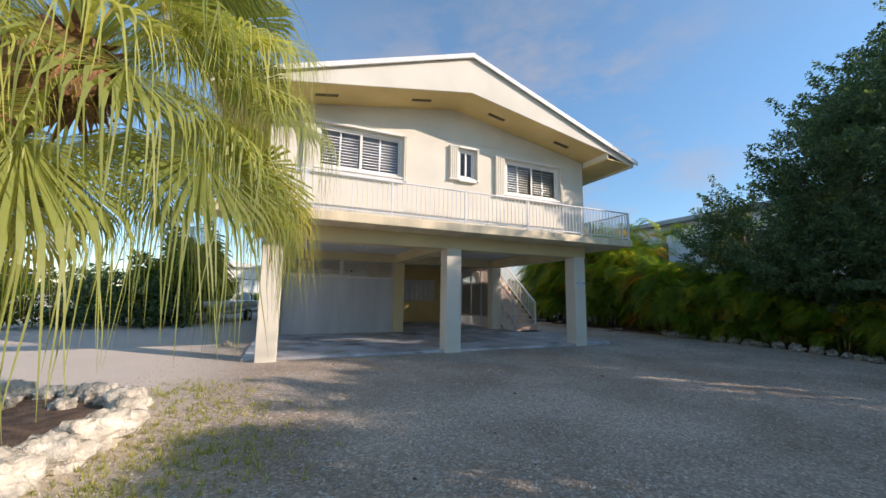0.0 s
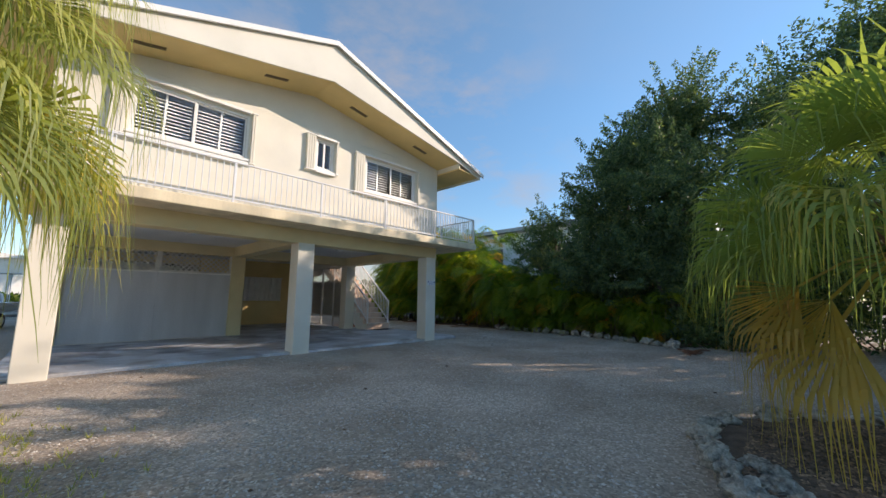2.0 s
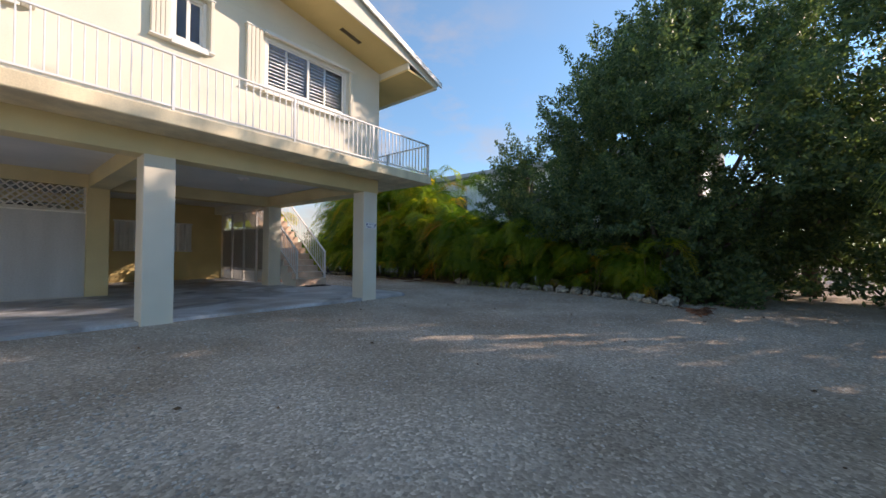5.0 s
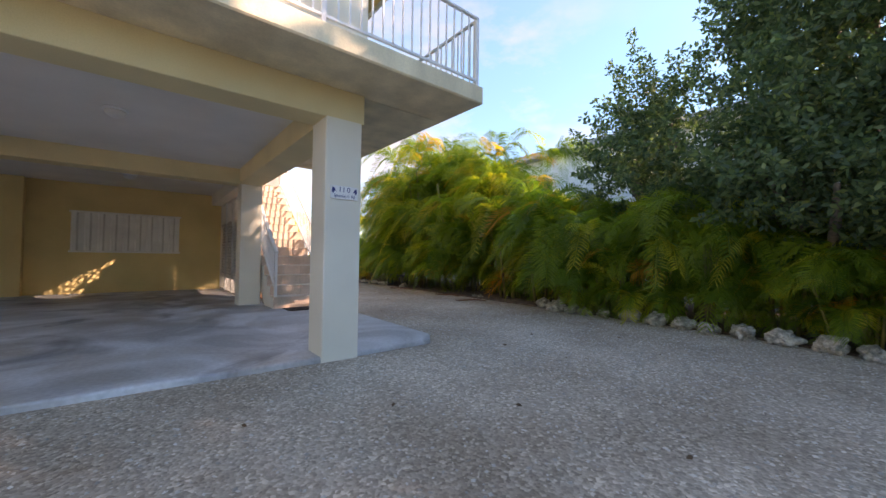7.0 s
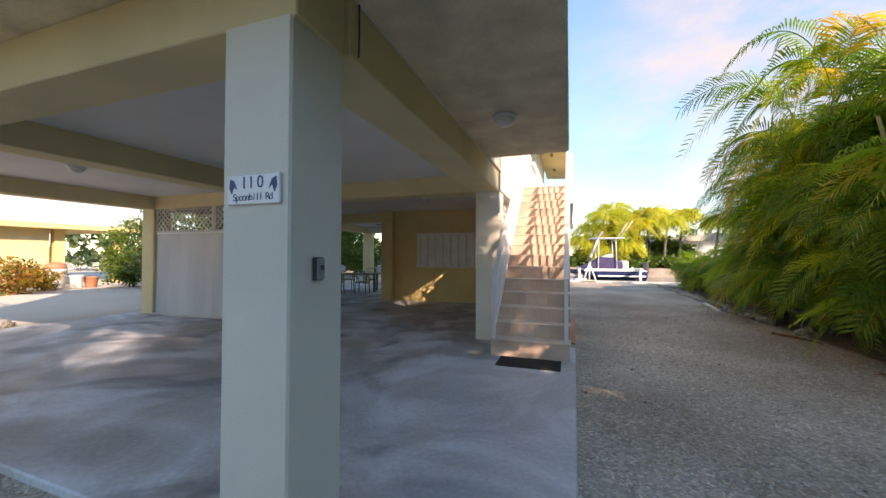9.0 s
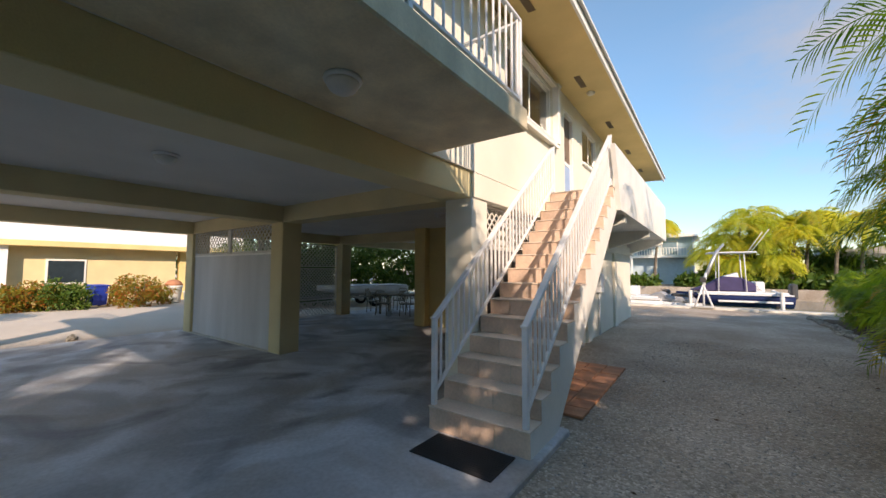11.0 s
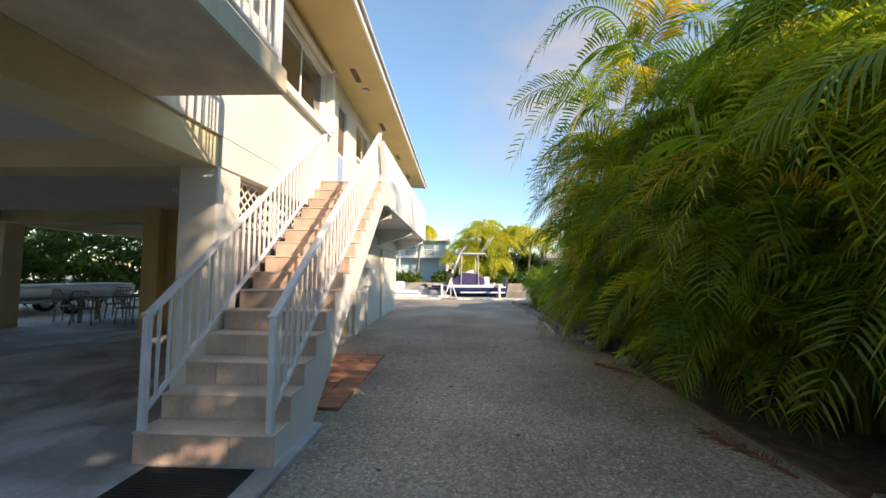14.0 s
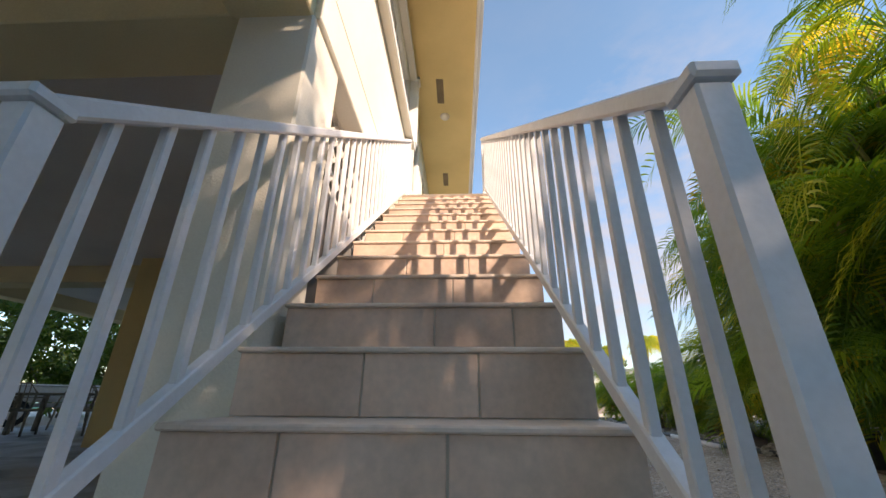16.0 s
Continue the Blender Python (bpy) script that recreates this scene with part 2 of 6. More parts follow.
CREAM = surface("cream_stucco", (0.75, 0.715, 0.615), 0.85, 0.05, 0.9, 90, 0.25, spec=0.3)
YELLOW = surface("yellow_stucco", (0.74, 0.57, 0.27), 0.85, 0.07, 0.9, 90, 0.25, spec=0.3)
BEAM = surface("faded_yellow_stucco", (0.72, 0.60, 0.35), 0.85, 0.07, 0.9, 90, 0.25, spec=0.3)
CEIL = surface("grey_painted_ceiling", (0.74, 0.71, 0.66), 0.9, 0.05, 0.8, 60, 0.15, spec=0.2)
WHITE = surface("white_paint", (0.80, 0.79, 0.75), 0.5, 0.05, 2.5, 60, 0.08)
METAL_WHITE = surface("white_coated_metal", (0.74, 0.75, 0.76), 0.4, 0.06, 4, 80, 0.05)
BOARD = surface("weathered_white_boards", (0.58, 0.585, 0.59), 0.75, 0.10, 1.6, 30, 0.15, streak=True)
LATTICE = surface("lattice_plastic", (0.66, 0.63, 0.58), 0.6, 0.08, 3, 60, 0.05)
MESH_DARK = surface("dark_shade_mesh", (0.17, 0.16, 0.15), 0.85, 0.12, 4, 80, 0.2)
CONCRETE = concrete_material()
FASCIA = surface("pale_concrete_edge", (0.66, 0.63, 0.56), 0.85, 0.12, 2.0, 50, 0.2)
SLAB_EDGE = surface("cream_painted_slab", (0.78, 0.67, 0.47), 0.85, 0.10, 3.0, 50, 0.25, tint=(0.24, 0.20, 0.14), stain=0.12, streak=True)
TREAD = surface("pale_stone_tread", (0.73, 0.60, 0.495), 0.6, 0.12, 2.5, 35, 0.12)
TILE = surface("beige_stone_tile", (0.67, 0.485, 0.375), 0.55, 0.14, 2.5, 35, 0.12, per_object=0.10)
GROUT = surface("tile_grout", (0.50, 0.44, 0.36), 0.9, 0.08)
TERRACOTTA = surface("terracotta", (0.50, 0.22, 0.12), 0.8, 0.16, 3, 40, 0.2, per_object=0.16)
RUBBER = surface("black_rubber", (0.022, 0.022, 0.024), 0.75, 0.15, 6, 200, 0.4)
DARK = surface("dark_metal", (0.06, 0.06, 0.06), 0.5, 0.1)
VENT = surface("vent_grille", (0.20, 0.15, 0.09), 0.7, 0.1)
ROOFING = surface("white_roof_metal", (0.74, 0.73, 0.70), 0.5, 0.06, 1.5, 40, 0.08)
GRAVEL = gravel_material()
ROCK = surface("coral_rock", (0.47, 0.44, 0.38), 0.95, 0.28, 5, 22, 0.9, tint=(0.16, 0.15, 0.13), stain=0.5, per_object=0.15, dist=0.03)
SOIL = surface("dark_mulch", (0.16, 0.105, 0.075), 0.95, 0.3, 6, 45, 0.9, dist=0.03)
BARK = surface("palm_bark", (0.31, 0.165, 0.085), 0.95, 0.3, 7, 35, 0.9, dist=0.03)
TRUNK = surface("grey_bark", (0.17, 0.14, 0.11), 0.95, 0.3, 4, 30, 0.8, dist=0.02)
GLASS = glass_material()
ROOM = surface("dim_room_paint", (0.45, 0.43, 0.40), 0.9, 0.05)
WATER = surface("canal_water", (0.02, 0.10, 0.11), 0.06, 0.1, 1.2, 6, 0.35)
LAMP_GLASS = surface("frosted_lamp_glass", (0.72, 0.70, 0.66), 0.35, 0.05)
BLUE_PAINT = surface("navy_blue_paint", (0.02, 0.035, 0.16), 0.35, 0.08)
HULL_BLUE = surface("navy_hull", (0.012, 0.02, 0.075), 0.2, 0.06)
HULL_WHITE = surface("white_hull", (0.78, 0.79, 0.80), 0.25, 0.05)
ARECA = leaf_material("areca_leaf", (0.065, 0.145, 0.018), (0.42, 0.39, 0.045), (0.52, 0.25, 0.04), 0.58, 0.92, 0.36, (0.21, 0.30, 0.035))
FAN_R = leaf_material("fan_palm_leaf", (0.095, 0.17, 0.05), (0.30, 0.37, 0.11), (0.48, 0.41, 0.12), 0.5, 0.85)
# the yellower palm's greens, lightened with sunlight put into the colour
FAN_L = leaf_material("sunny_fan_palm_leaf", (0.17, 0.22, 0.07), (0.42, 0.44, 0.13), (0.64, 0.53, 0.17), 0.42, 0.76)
DEAD = leaf_material("dry_fan_leaf", (0.24, 0.13, 0.045), (0.40, 0.30, 0.08), (0.26, 0.30, 0.08), 0.45, 0.7)
TREE_LEAF = leaf_material("tree_leaf", (0.04, 0.085, 0.05), (0.11, 0.18, 0.085), (0.20, 0.26, 0.10), 0.4, 0.8)
SHRUB_LEAF = leaf_material("shrub_leaf", (0.045, 0.10, 0.02), (0.10, 0.17, 0.03), (0.19, 0.22, 0.05), 0.35, 0.8)
# yellow-green canal palms; the sun on them is part of this colour
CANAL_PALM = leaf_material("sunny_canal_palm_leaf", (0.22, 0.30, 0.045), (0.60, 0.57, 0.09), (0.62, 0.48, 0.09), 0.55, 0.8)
# paler copy of coral_rock, with the bed's sunlight put into the colour
ROCK_SUNLIT = surface("sunlit_coral_rock", (0.70, 0.66, 0.58), 0.95, 0.2, 4, 20, 0.9, tint=(0.25, 0.22, 0.18), stain=0.4, per_object=0.12, dist=0.03)
RED_LEAF = leaf_material("croton_leaf", (0.10, 0.13, 0.02), (0.26, 0.20, 0.03), (0.36, 0.10, 0.03), 0.35, 0.5)


# ---- building blocks ----
def mesh_of(name, verts, faces, mat):
    me = bpy.data.meshes.new(name)
    me.from_pydata([tuple(v) for v in verts], [], faces)
    me.validate()
    me.update()
    if mat:
        me.materials.append(mat)
    return me


def fix(me):
    """Outward normals on a closed mesh."""
    bm = bmesh.new()
    bm.from_mesh(me)
    bmesh.ops.recalc_face_normals(bm, faces=bm.faces)
    bm.to_mesh(me)
    bm.free()
    return me


def holder(name, label, category, x=0, y=0, z=0, rz=0, group="", kind=""):
    ob = new(name)
    ob.matrix_world = pose(x, y, z, 0, 0, rz)
    ob.empty_display_size = 0.2
    return tagged(ob, label, category, group, kind)


def part(name, me, parent=None, label="", at=None):
    ob = new(name, me)
    if parent:
        ob.parent = parent
    if at is not None:
        ob.matrix_local = at if isinstance(at, Matrix) else Matrix.Translation(at)
    if label:
        tagged(ob, label)
    return ob


def box(x0, x1, y0, y1, z0, z1, mat, bevel=0.0, name="box"):
    bm = bmesh.new()
    bmesh.ops.create_cube(bm, size=1)
    for v in bm.verts:
        v.co = Vector(((x0 + x1) / 2 + v.co.x * (x1 - x0), (y0 + y1) / 2 + v.co.y * (y1 - y0), (z0 + z1) / 2 + v.co.z * (z1 - z0)))
    if bevel:
        bmesh.ops.bevel(bm, geom=bm.edges[:], offset=bevel, segments=1, affect="EDGES", profile=0.7)
    me = bpy.data.meshes.new(name)
    bm.to_mesh(me)
    bm.free()
    me.materials.append(mat)
    return me


def prism(outline, depth0, depth1, axis, mat, name="prism", bevel=0.0):
    """A flat outline pushed along an axis. axis 'x': outline is (y, z); 'y': (x, z); 'z': (x, y)."""
    def place(p, d):
        a, b = p
        return {"x": (d, a, b), "y": (a, d, b), "z": (a, b, d)}[axis]
    n = len(outline)
    verts = [place(p, depth0) for p in outline] + [place(p, depth1) for p in outline]
    faces = [tuple(range(n)), tuple(range(2 * n - 1, n - 1, -1))] + [(i, (i + 1) % n, n + (i + 1) % n, n + i) for i in range(n)]
    me = fix(mesh_of(name, verts, faces, mat))
    if bevel:
        bm = bmesh.new()
        bm.from_mesh(me)
        bmesh.ops.bevel(bm, geom=bm.edges[:], offset=bevel, segments=1, affect="EDGES")
        bm.to_mesh(me)
        bm.free()
    return me


def wall_mesh(a0, a1, z0, z1, d0, d1, axis, mat, openings=()):
    """A wall with holes through it. axis 'y': runs along x at depth y; 'x': runs along y at depth x."""
    us = sorted({a0, a1, *(o[0] for o in openings), *(o[1] for o in openings)})
    zs = sorted({z0, z1, *(o[2] for o in openings), *(o[3] for o in openings)})
    us, zs = [u for u in us if a0 <= u <= a1], [z for z in zs if z0 <= z <= z1]
    def solid(i, j):
        if not (0 <= i < len(us) - 1 and 0 <= j < len(zs) - 1):
            return False
        u, z = (us[i] + us[i + 1]) / 2, (zs[j] + zs[j + 1]) / 2
        return not any(o[0] < u < o[1] and o[2] < z < o[3] for o in openings)
    verts, faces = [], []
    def p(u, d, z):
        return (u, d, z) if axis == "y" else (d, u, z)
    def quad(*c):
        k = len(verts)
        verts.extend(c)
        faces.append((k, k + 1, k + 2, k + 3))
    for i in range(len(us) - 1):
        for j in range(len(zs) - 1):
            if not solid(i, j):
                continue
            u0, u1, w0, w1 = us[i], us[i + 1], zs[j], zs[j + 1]
            quad(p(u0, d0, w0), p(u1, d0, w0), p(u1, d0, w1), p(u0, d0, w1))
            quad(p(u0, d1, w0), p(u0, d1, w1), p(u1, d1, w1), p(u1, d1, w0))
            if not solid(i - 1, j):
                quad(p(u0, d0, w0), p(u0, d0, w1), p(u0, d1, w1), p(u0, d1, w0))
            if not solid(i + 1, j):
                quad(p(u1, d0, w0), p(u1, d1, w0), p(u1, d1, w1), p(u1, d0, w1))
            if not solid(i, j - 1):
                quad(p(u0, d0, w0), p(u0, d1, w0), p(u1, d1, w0), p(u1, d0, w0))
            if not solid(i, j + 1):
                quad(p(u0, d0, w1), p(u1, d0, w1), p(u1, d1, w1), p(u0, d1, w1))
    me = mesh_of("wall", verts, faces, mat)
    bm = bmesh.new()
    bm.from_mesh(me)
    bmesh.ops.remove_doubles(bm, verts=bm.verts, dist=1e-4)
    bmesh.ops.recalc_face_normals(bm, faces=bm.faces)
    bm.to_mesh(me)
    bm.free()
    return me


def tube(points, radii, mat, sides=8, name="tube"):
    """A round bar along points."""
    verts, faces = [], []
    pts = [Vector(p) for p in points]
    for i, p in enumerate(pts):
        d = (pts[min(i + 1, len(pts) - 1)] - pts[max(i - 1, 0)]).normalized()
        s = d.cross(Vector((0, 0, 1)) if abs(d.z) < 0.95 else Vector((1, 0, 0))).normalized()
        t = d.cross(s)
        r = radii[i] if isinstance(radii, (list, tuple)) else radii
        for k in range(sides):
            a = 2 * math.pi * k / sides
            verts.append(p + s * math.cos(a) * r + t * math.sin(a) * r)
    for i in range(len(pts) - 1):
        for k in range(sides):
            k2 = (k + 1) % sides
            faces.append((i * sides + k, i * sides + k2, (i + 1) * sides + k2, (i + 1) * sides + k))
    faces.append(tuple(range(sides))[::-1])
    faces.append(tuple(range((len(pts) - 1) * sides, len(pts) * sides)))
    me = mesh_of(name, verts, faces, mat)
    for f in me.polygons:
        f.use_smooth = True
    return fix(me)


def lathe(profile, mat, sides=20, name="lathe"):
    """A turned body from (radius, height) pairs."""
    verts, faces = [], []
    for r, z in profile:
        for k in range(sides):
            a = 2 * math.pi * k / sides
            verts.append((r * math.cos(a), r * math.sin(a), z))
    for i in range(len(profile) - 1):
        for k in range(sides):
            k2 = (k + 1) % sides
            faces.append((i * sides + k, i * sides + k2, (i + 1) * sides + k2, (i + 1) * sides + k))
    faces.append(tuple(range(sides))[::-1])
    faces.append(tuple(range((len(profile) - 1) * sides, len(profile) * sides)))
    me = fix(mesh_of(name, verts, faces, mat))
    for f in me.polygons:
        f.use_smooth = True
    return me


def structure(name, me, label, category):
    return tagged(part(name, me), label, category, kind="structure")


# ---- ground ----
def ground_sheet():
    xs = [-3000, -300, -60, -30, -12, 0, 12, 30, 60, 300, 3000]
    rows = [(-3000, 0), (-300, 0), (-60, 0), (-30, 0), (-15, 0), (0, 0), (12, 0), (22.0, 0), (22.35, -0.02), (22.4, -2.6), (44, -2.6), (44.1, 0.2), (70, 0.3), (300, 0.3), (3000, 0.3)]
    verts = [(x, y, z - 0.02) for y, z in rows for x in xs]
    n = len(xs)
    faces = [(j * n + i, j * n + i + 1, (j + 1) * n + i + 1, (j + 1) * n + i) for j in range(len(rows) - 1) for i in range(n - 1)]
    return mesh_of("ground", verts, faces, GRAVEL)


structure("ground", ground_sheet(), "pale grey pea rock driveway and yard", "ground")
structure("water", mesh_of("water", [(-400, 22.38, -0.75), (400, 22.38, -0.75), (400, 44.1, -0.75), (-400, 44.1, -0.75)], [(0, 1, 2, 3)], WATER), "dark teal canal water behind the yard", "water")
structure("trim_seawall", box(-60, 60, 21.85, 22.5, -2.5, 0.07, FASCIA, 0.03), "pale concrete seawall cap along the canal", "seawall")
slab = prism([(-9.5, 0.22), (-0.5, 0.02), (1.1, 0.06), (1.3, 0.35), (1.34, 5.0), (0.2, 5.2), (0.2, 10), (-9.5, 16.5)], -0.3, 0.04, "z", CONCRETE, bevel=0.012)
structure("floor", slab, "stained grey concrete carport slab", "floor")

# ---- the house: frame ----
PILLARS = [(-9.23, 0), (-4.79, 0), (-0.43, 0), (-9.23, 5.05), (-4.82, 5.05), (-0.36, 5.08), (-9.1, 10.0), (-9.1, 15.6), (-4.6, 15.6)]
for px, py in PILLARS:
    structure("pillar", box(px, px + 0.43, py, py + 0.43, -0.25, 2.72, BEAM if (py > 4 and px < -1) else CREAM, 0.012), "square yellow stucco pillar in the carport" if (py > 4 and px < -1) else "square cream stucco pillar on the carport slab", "pillar")
structure("beam_front", box(-9.4, 0.03, 0.0, 0.40, 2.70, 3.05, BEAM, 0.008), "yellow stucco beam over the carport front", "beam")
structure("beam_side", box(-0.40, 0.06, 0.402, 5.1, 2.70, 3.05, BEAM, 0.008), "yellow stucco beam along the carport side", "beam")
structure("beam_stair", box(-0.36, 0.098, 5.104, 9.84, 2.706, 3.046, CREAM, 0.008), "cream stucco beam over the lattice beside the stairs", "beam")
structure("beam_middle", box(-4.79, -4.39, 0.402, 5.06, 2.70, 3.03, BEAM, 0.008), "yellow stucco beam across the carport", "beam")
structure("beam_left", box(-9.22, -8.82, 0.402, 15.6, 2.70, 3.03, BEAM, 0.008), "yellow stucco beam on the open carport side", "beam")
structure("beam_cross", box(-8.818, -0.37, 5.06, 5.46, 2.70, 3.03, BEAM, 0.008), "yellow stucco cross beam in the carport", "beam")
structure("beam_rear", box(-8.818, -4.6, 10.0, 10.4, 2.70, 3.03, BEAM, 0.008), "yellow stucco beam before the terrace", "beam")
structure("beam_terrace", box(-9.3, -4.2, 15.6, 16.0, 2.70, 3.03, CREAM, 0.008), "cream beam at the end of the terrace", "beam")
structure("ceiling", box(-9.4, 0.02, 0.38, 16.9, 3.02, 3.24, CEIL), "light grey painted carport ceiling", "ceiling")
structure("balcony_front", box(-10.45, 1.25, -0.756, 0.06, 3.047, 3.262, SLAB_EDGE, 0.015), "pale concrete front balcony slab", "balcony slab")
structure("balcony_side", box(0.062, 1.25, 0.062, 4.17, 3.047, 3.262, SLAB_EDGE, 0.015), "pale concrete side balcony slab", "balcony slab")
structure("landing", prism([(7.95, 3.25), (16.8, 3.25), (16.8, 2.87), (8.5, 2.87)], 0.105, 1.26, "x", WHITE), "white concrete stair landing along the house", "landing")
structure("parapet", prism([(7.75, 3.95), (16.8, 4.1), (16.8, 2.84), (8.2, 2.84)], 1.262, 1.34, "x", WHITE), "solid white landing parapet", "parapet")
for by in (9.0, 12.7, 16.3):
    structure("bracket", prism([(0.102, 2.868), (1.255, 2.868), (1.255, 2.70), (0.102, 2.36)], by, by + 0.24, "y", WHITE, bevel=0.01), "white tapered concrete bracket under the landing", "bracket")
structure("beam_lower", box(0.102, 0.19, 10.06, 16.8, 2.30, 2.62, CREAM, 0.01), "cream beam along the ground floor side wall", "beam")
for by in (10.35, 13.6):
    structure("pilaster", box(0.102, 0.17, by, by + 0.38, -0.1, 2.298, CREAM, 0.01), "cream pilaster on the ground floor side wall", "pilaster")
structure("wall_carport_rear", box(-4.75, 0.05, 9.85, 10.05, -0.2, 3.02, YELLOW), "yellow stucco wall at the back of the carport", "wall")
structure("pilaster", box(-4.76, -4.35, 9.62, 9.848, -0.2, 3.02, YELLOW, 0.01), "yellow stucco pilaster at the carport back wall", "pilaster")
structure("wall_lower_side", wall_mesh(10.052, 16.8, -0.2, 3.02, -0.12, 0.10, "x", CREAM), "cream ground floor side wall", "wall")
structure("wall_lower_rear", box(-4.75, -0.122, 16.6, 16.8, -0.2, 3.02, CREAM), "cream ground floor rear wall", "wall")
structure("wall_lower_inner", box(-4.75, -4.55, 10.052, 16.598, -0.2, 3.02, CREAM), "cream ground floor terrace wall", "wall")

# ---- upper floor ----
FRONT_OPEN = [(-8.22, -6.10, 4.50, 5.55), (-4.46, -3.93, 4.73, 5.57), (-2.90, -0.95, 4.46, 5.48)]
SIDE_OPEN = [(1.5, 3.7, 3.27, 5.35), (6.1, 8.12, 4.38, 5.42), (8.92, 9.62, 3.26, 5.30), (10.35, 11.8, 4.45, 5.42)]
structure("wall_front", wall_mesh(-9.25, 0.08, 3.24, 5.80, 0.06, 0.26, "y", CREAM, FRONT_OPEN), "cream stucco upper front wall", "wall")
structure("wall_side", wall_mesh(0.262, 16.9, 3.05, 5.66, -0.12, 0.10, "x", CREAM, SIDE_OPEN), "cream stucco upper side wall in sun", "wall")
structure("wall_left", box(-9.25, -9.05, 0.262, 16.9, 3.05, 5.80, CREAM), "cream stucco upper wall", "wall")
structure("wall_back", box(-9.048, -0.122, 16.7, 16.9, 3.25, 6.0, CREAM), "cream stucco upper rear wall", "wall")
structure("wall_gable", prism([(-9.25, 5.802), (0.08, 5.802), (0.08, 5.86), (-4.6, 6.72), (-9.25, 5.86)], 0.06, 0.26, "y", CREAM), "cream stucco gable", "wall")
structure("floor_upper", box(-9.04, -0.13, 0.27, 16.69, 3.245, 3.27, ROOM), "dim upper floor", "floor")
structure("ceiling_upper", box(-9.04, -0.13, 0.27, 16.69, 5.70, 5.74, ROOM), "dim upper ceiling", "ceiling")
structure("partition", box(-9.04, -0.13, 3.9, 4.0, 3.272, 5.69, ROOM), "dim inner partition wall", "wall")

RIDGE = -4.58
Y0, Y1 = -1.01, 19.0


def roof_z(x):
    return 7.68 - 0.342 * abs(x - RIDGE)


def soffit_z(x):
    return 6.70 - 0.178 * abs(x - RIDGE)


structure("soffit_front", prism([(-9.3, soffit_z(-9.3)), (RIDGE, soffit_z(RIDGE)), (0.1, soffit_z(0.1)), (0.1, soffit_z(0.1) + 0.05), (RIDGE, soffit_z(RIDGE) + 0.05), (-9.3, soffit_z(-9.3) + 0.05)], Y0 + 0.04, 0.25, "y", YELLOW), "sloping yellow soffit under the gable overhang", "soffit")
structure("soffit_side", prism([(0.098, 5.655), (1.12, 5.60), (1.12, 5.64), (0.098, 5.70)], Y0 + 0.04, Y1, "y", YELLOW), "yellow soffit along the side eave", "soffit")
structure("soffit_left", prism([(-9.25, 5.655), (-10.28, 5.60), (-10.28, 5.64), (-9.25, 5.70)], Y0 + 0.04, Y1, "y", YELLOW), "yellow soffit along the far eave", "soffit")
structure("soffit_step", box(0.102, 0.16, Y0 + 0.05, 0.05, 5.66, 5.95, CREAM), "cream step in the soffit", "soffit")
structure("fascia_gable", prism([(-10.3, 5.53), (-9.3, soffit_z(-9.3) - 0.03), (RIDGE, soffit_z(RIDGE) - 0.03), (0.1, soffit_z(0.1) - 0.03), (1.15, 5.53), (1.15, roof_z(1.15) - 0.05), (RIDGE, 7.62), (-10.3, roof_z(-10.3) - 0.05)], Y0, Y0 + 0.04, "y", CREAM), "broad cream gable fascia", "fascia")
structure("fascia_side", box(1.122, 1.16, Y0 + 0.042, Y1, 5.53, 5.72, WHITE, 0.005), "white eave fascia board", "fascia")
structure("fascia_left", box(-10.32, -10.282, Y0 + 0.042, Y1, 5.53, 5.72, WHITE, 0.005), "white eave fascia board", "fascia")
structure("roof", prism([(-10.4, roof_z(-10.4) - 0.04), (RIDGE, 7.64), (1.22, roof_z(1.22) - 0.04), (1.22, roof_z(1.22)), (RIDGE, 7.70), (-10.4, roof_z(-10.4))], Y0 - 0.06, Y1 + 0.05, "y", ROOFING), "white low-pitched metal roof", "roof")
structure("roof_edge", prism([(-10.42, roof_z(-10.42) - 0.10), (RIDGE, 7.60), (1.24, roof_z(1.24) - 0.10), (1.24, roof_z(1.24) + 0.02), (RIDGE, 7.72), (-10.42, roof_z(-10.42) + 0.02)], Y0 - 0.10, Y0 - 0.062, "y", WHITE), "white drip edge along the gable", "roof edge")
structure("roof_gable_back", prism([(-9.3, 6.0), (RIDGE, 7.55), (0.1, 6.0)], 16.72, 16.88, "y", CREAM), "cream rear gable", "wall")

# ---- stairs ----
STEPS, RISE, RUN, ST_Y, ST_Z = 15, 0.2115, 0.275, 4.124, 0.29
SX0, SX1 = 0.115, 1.26


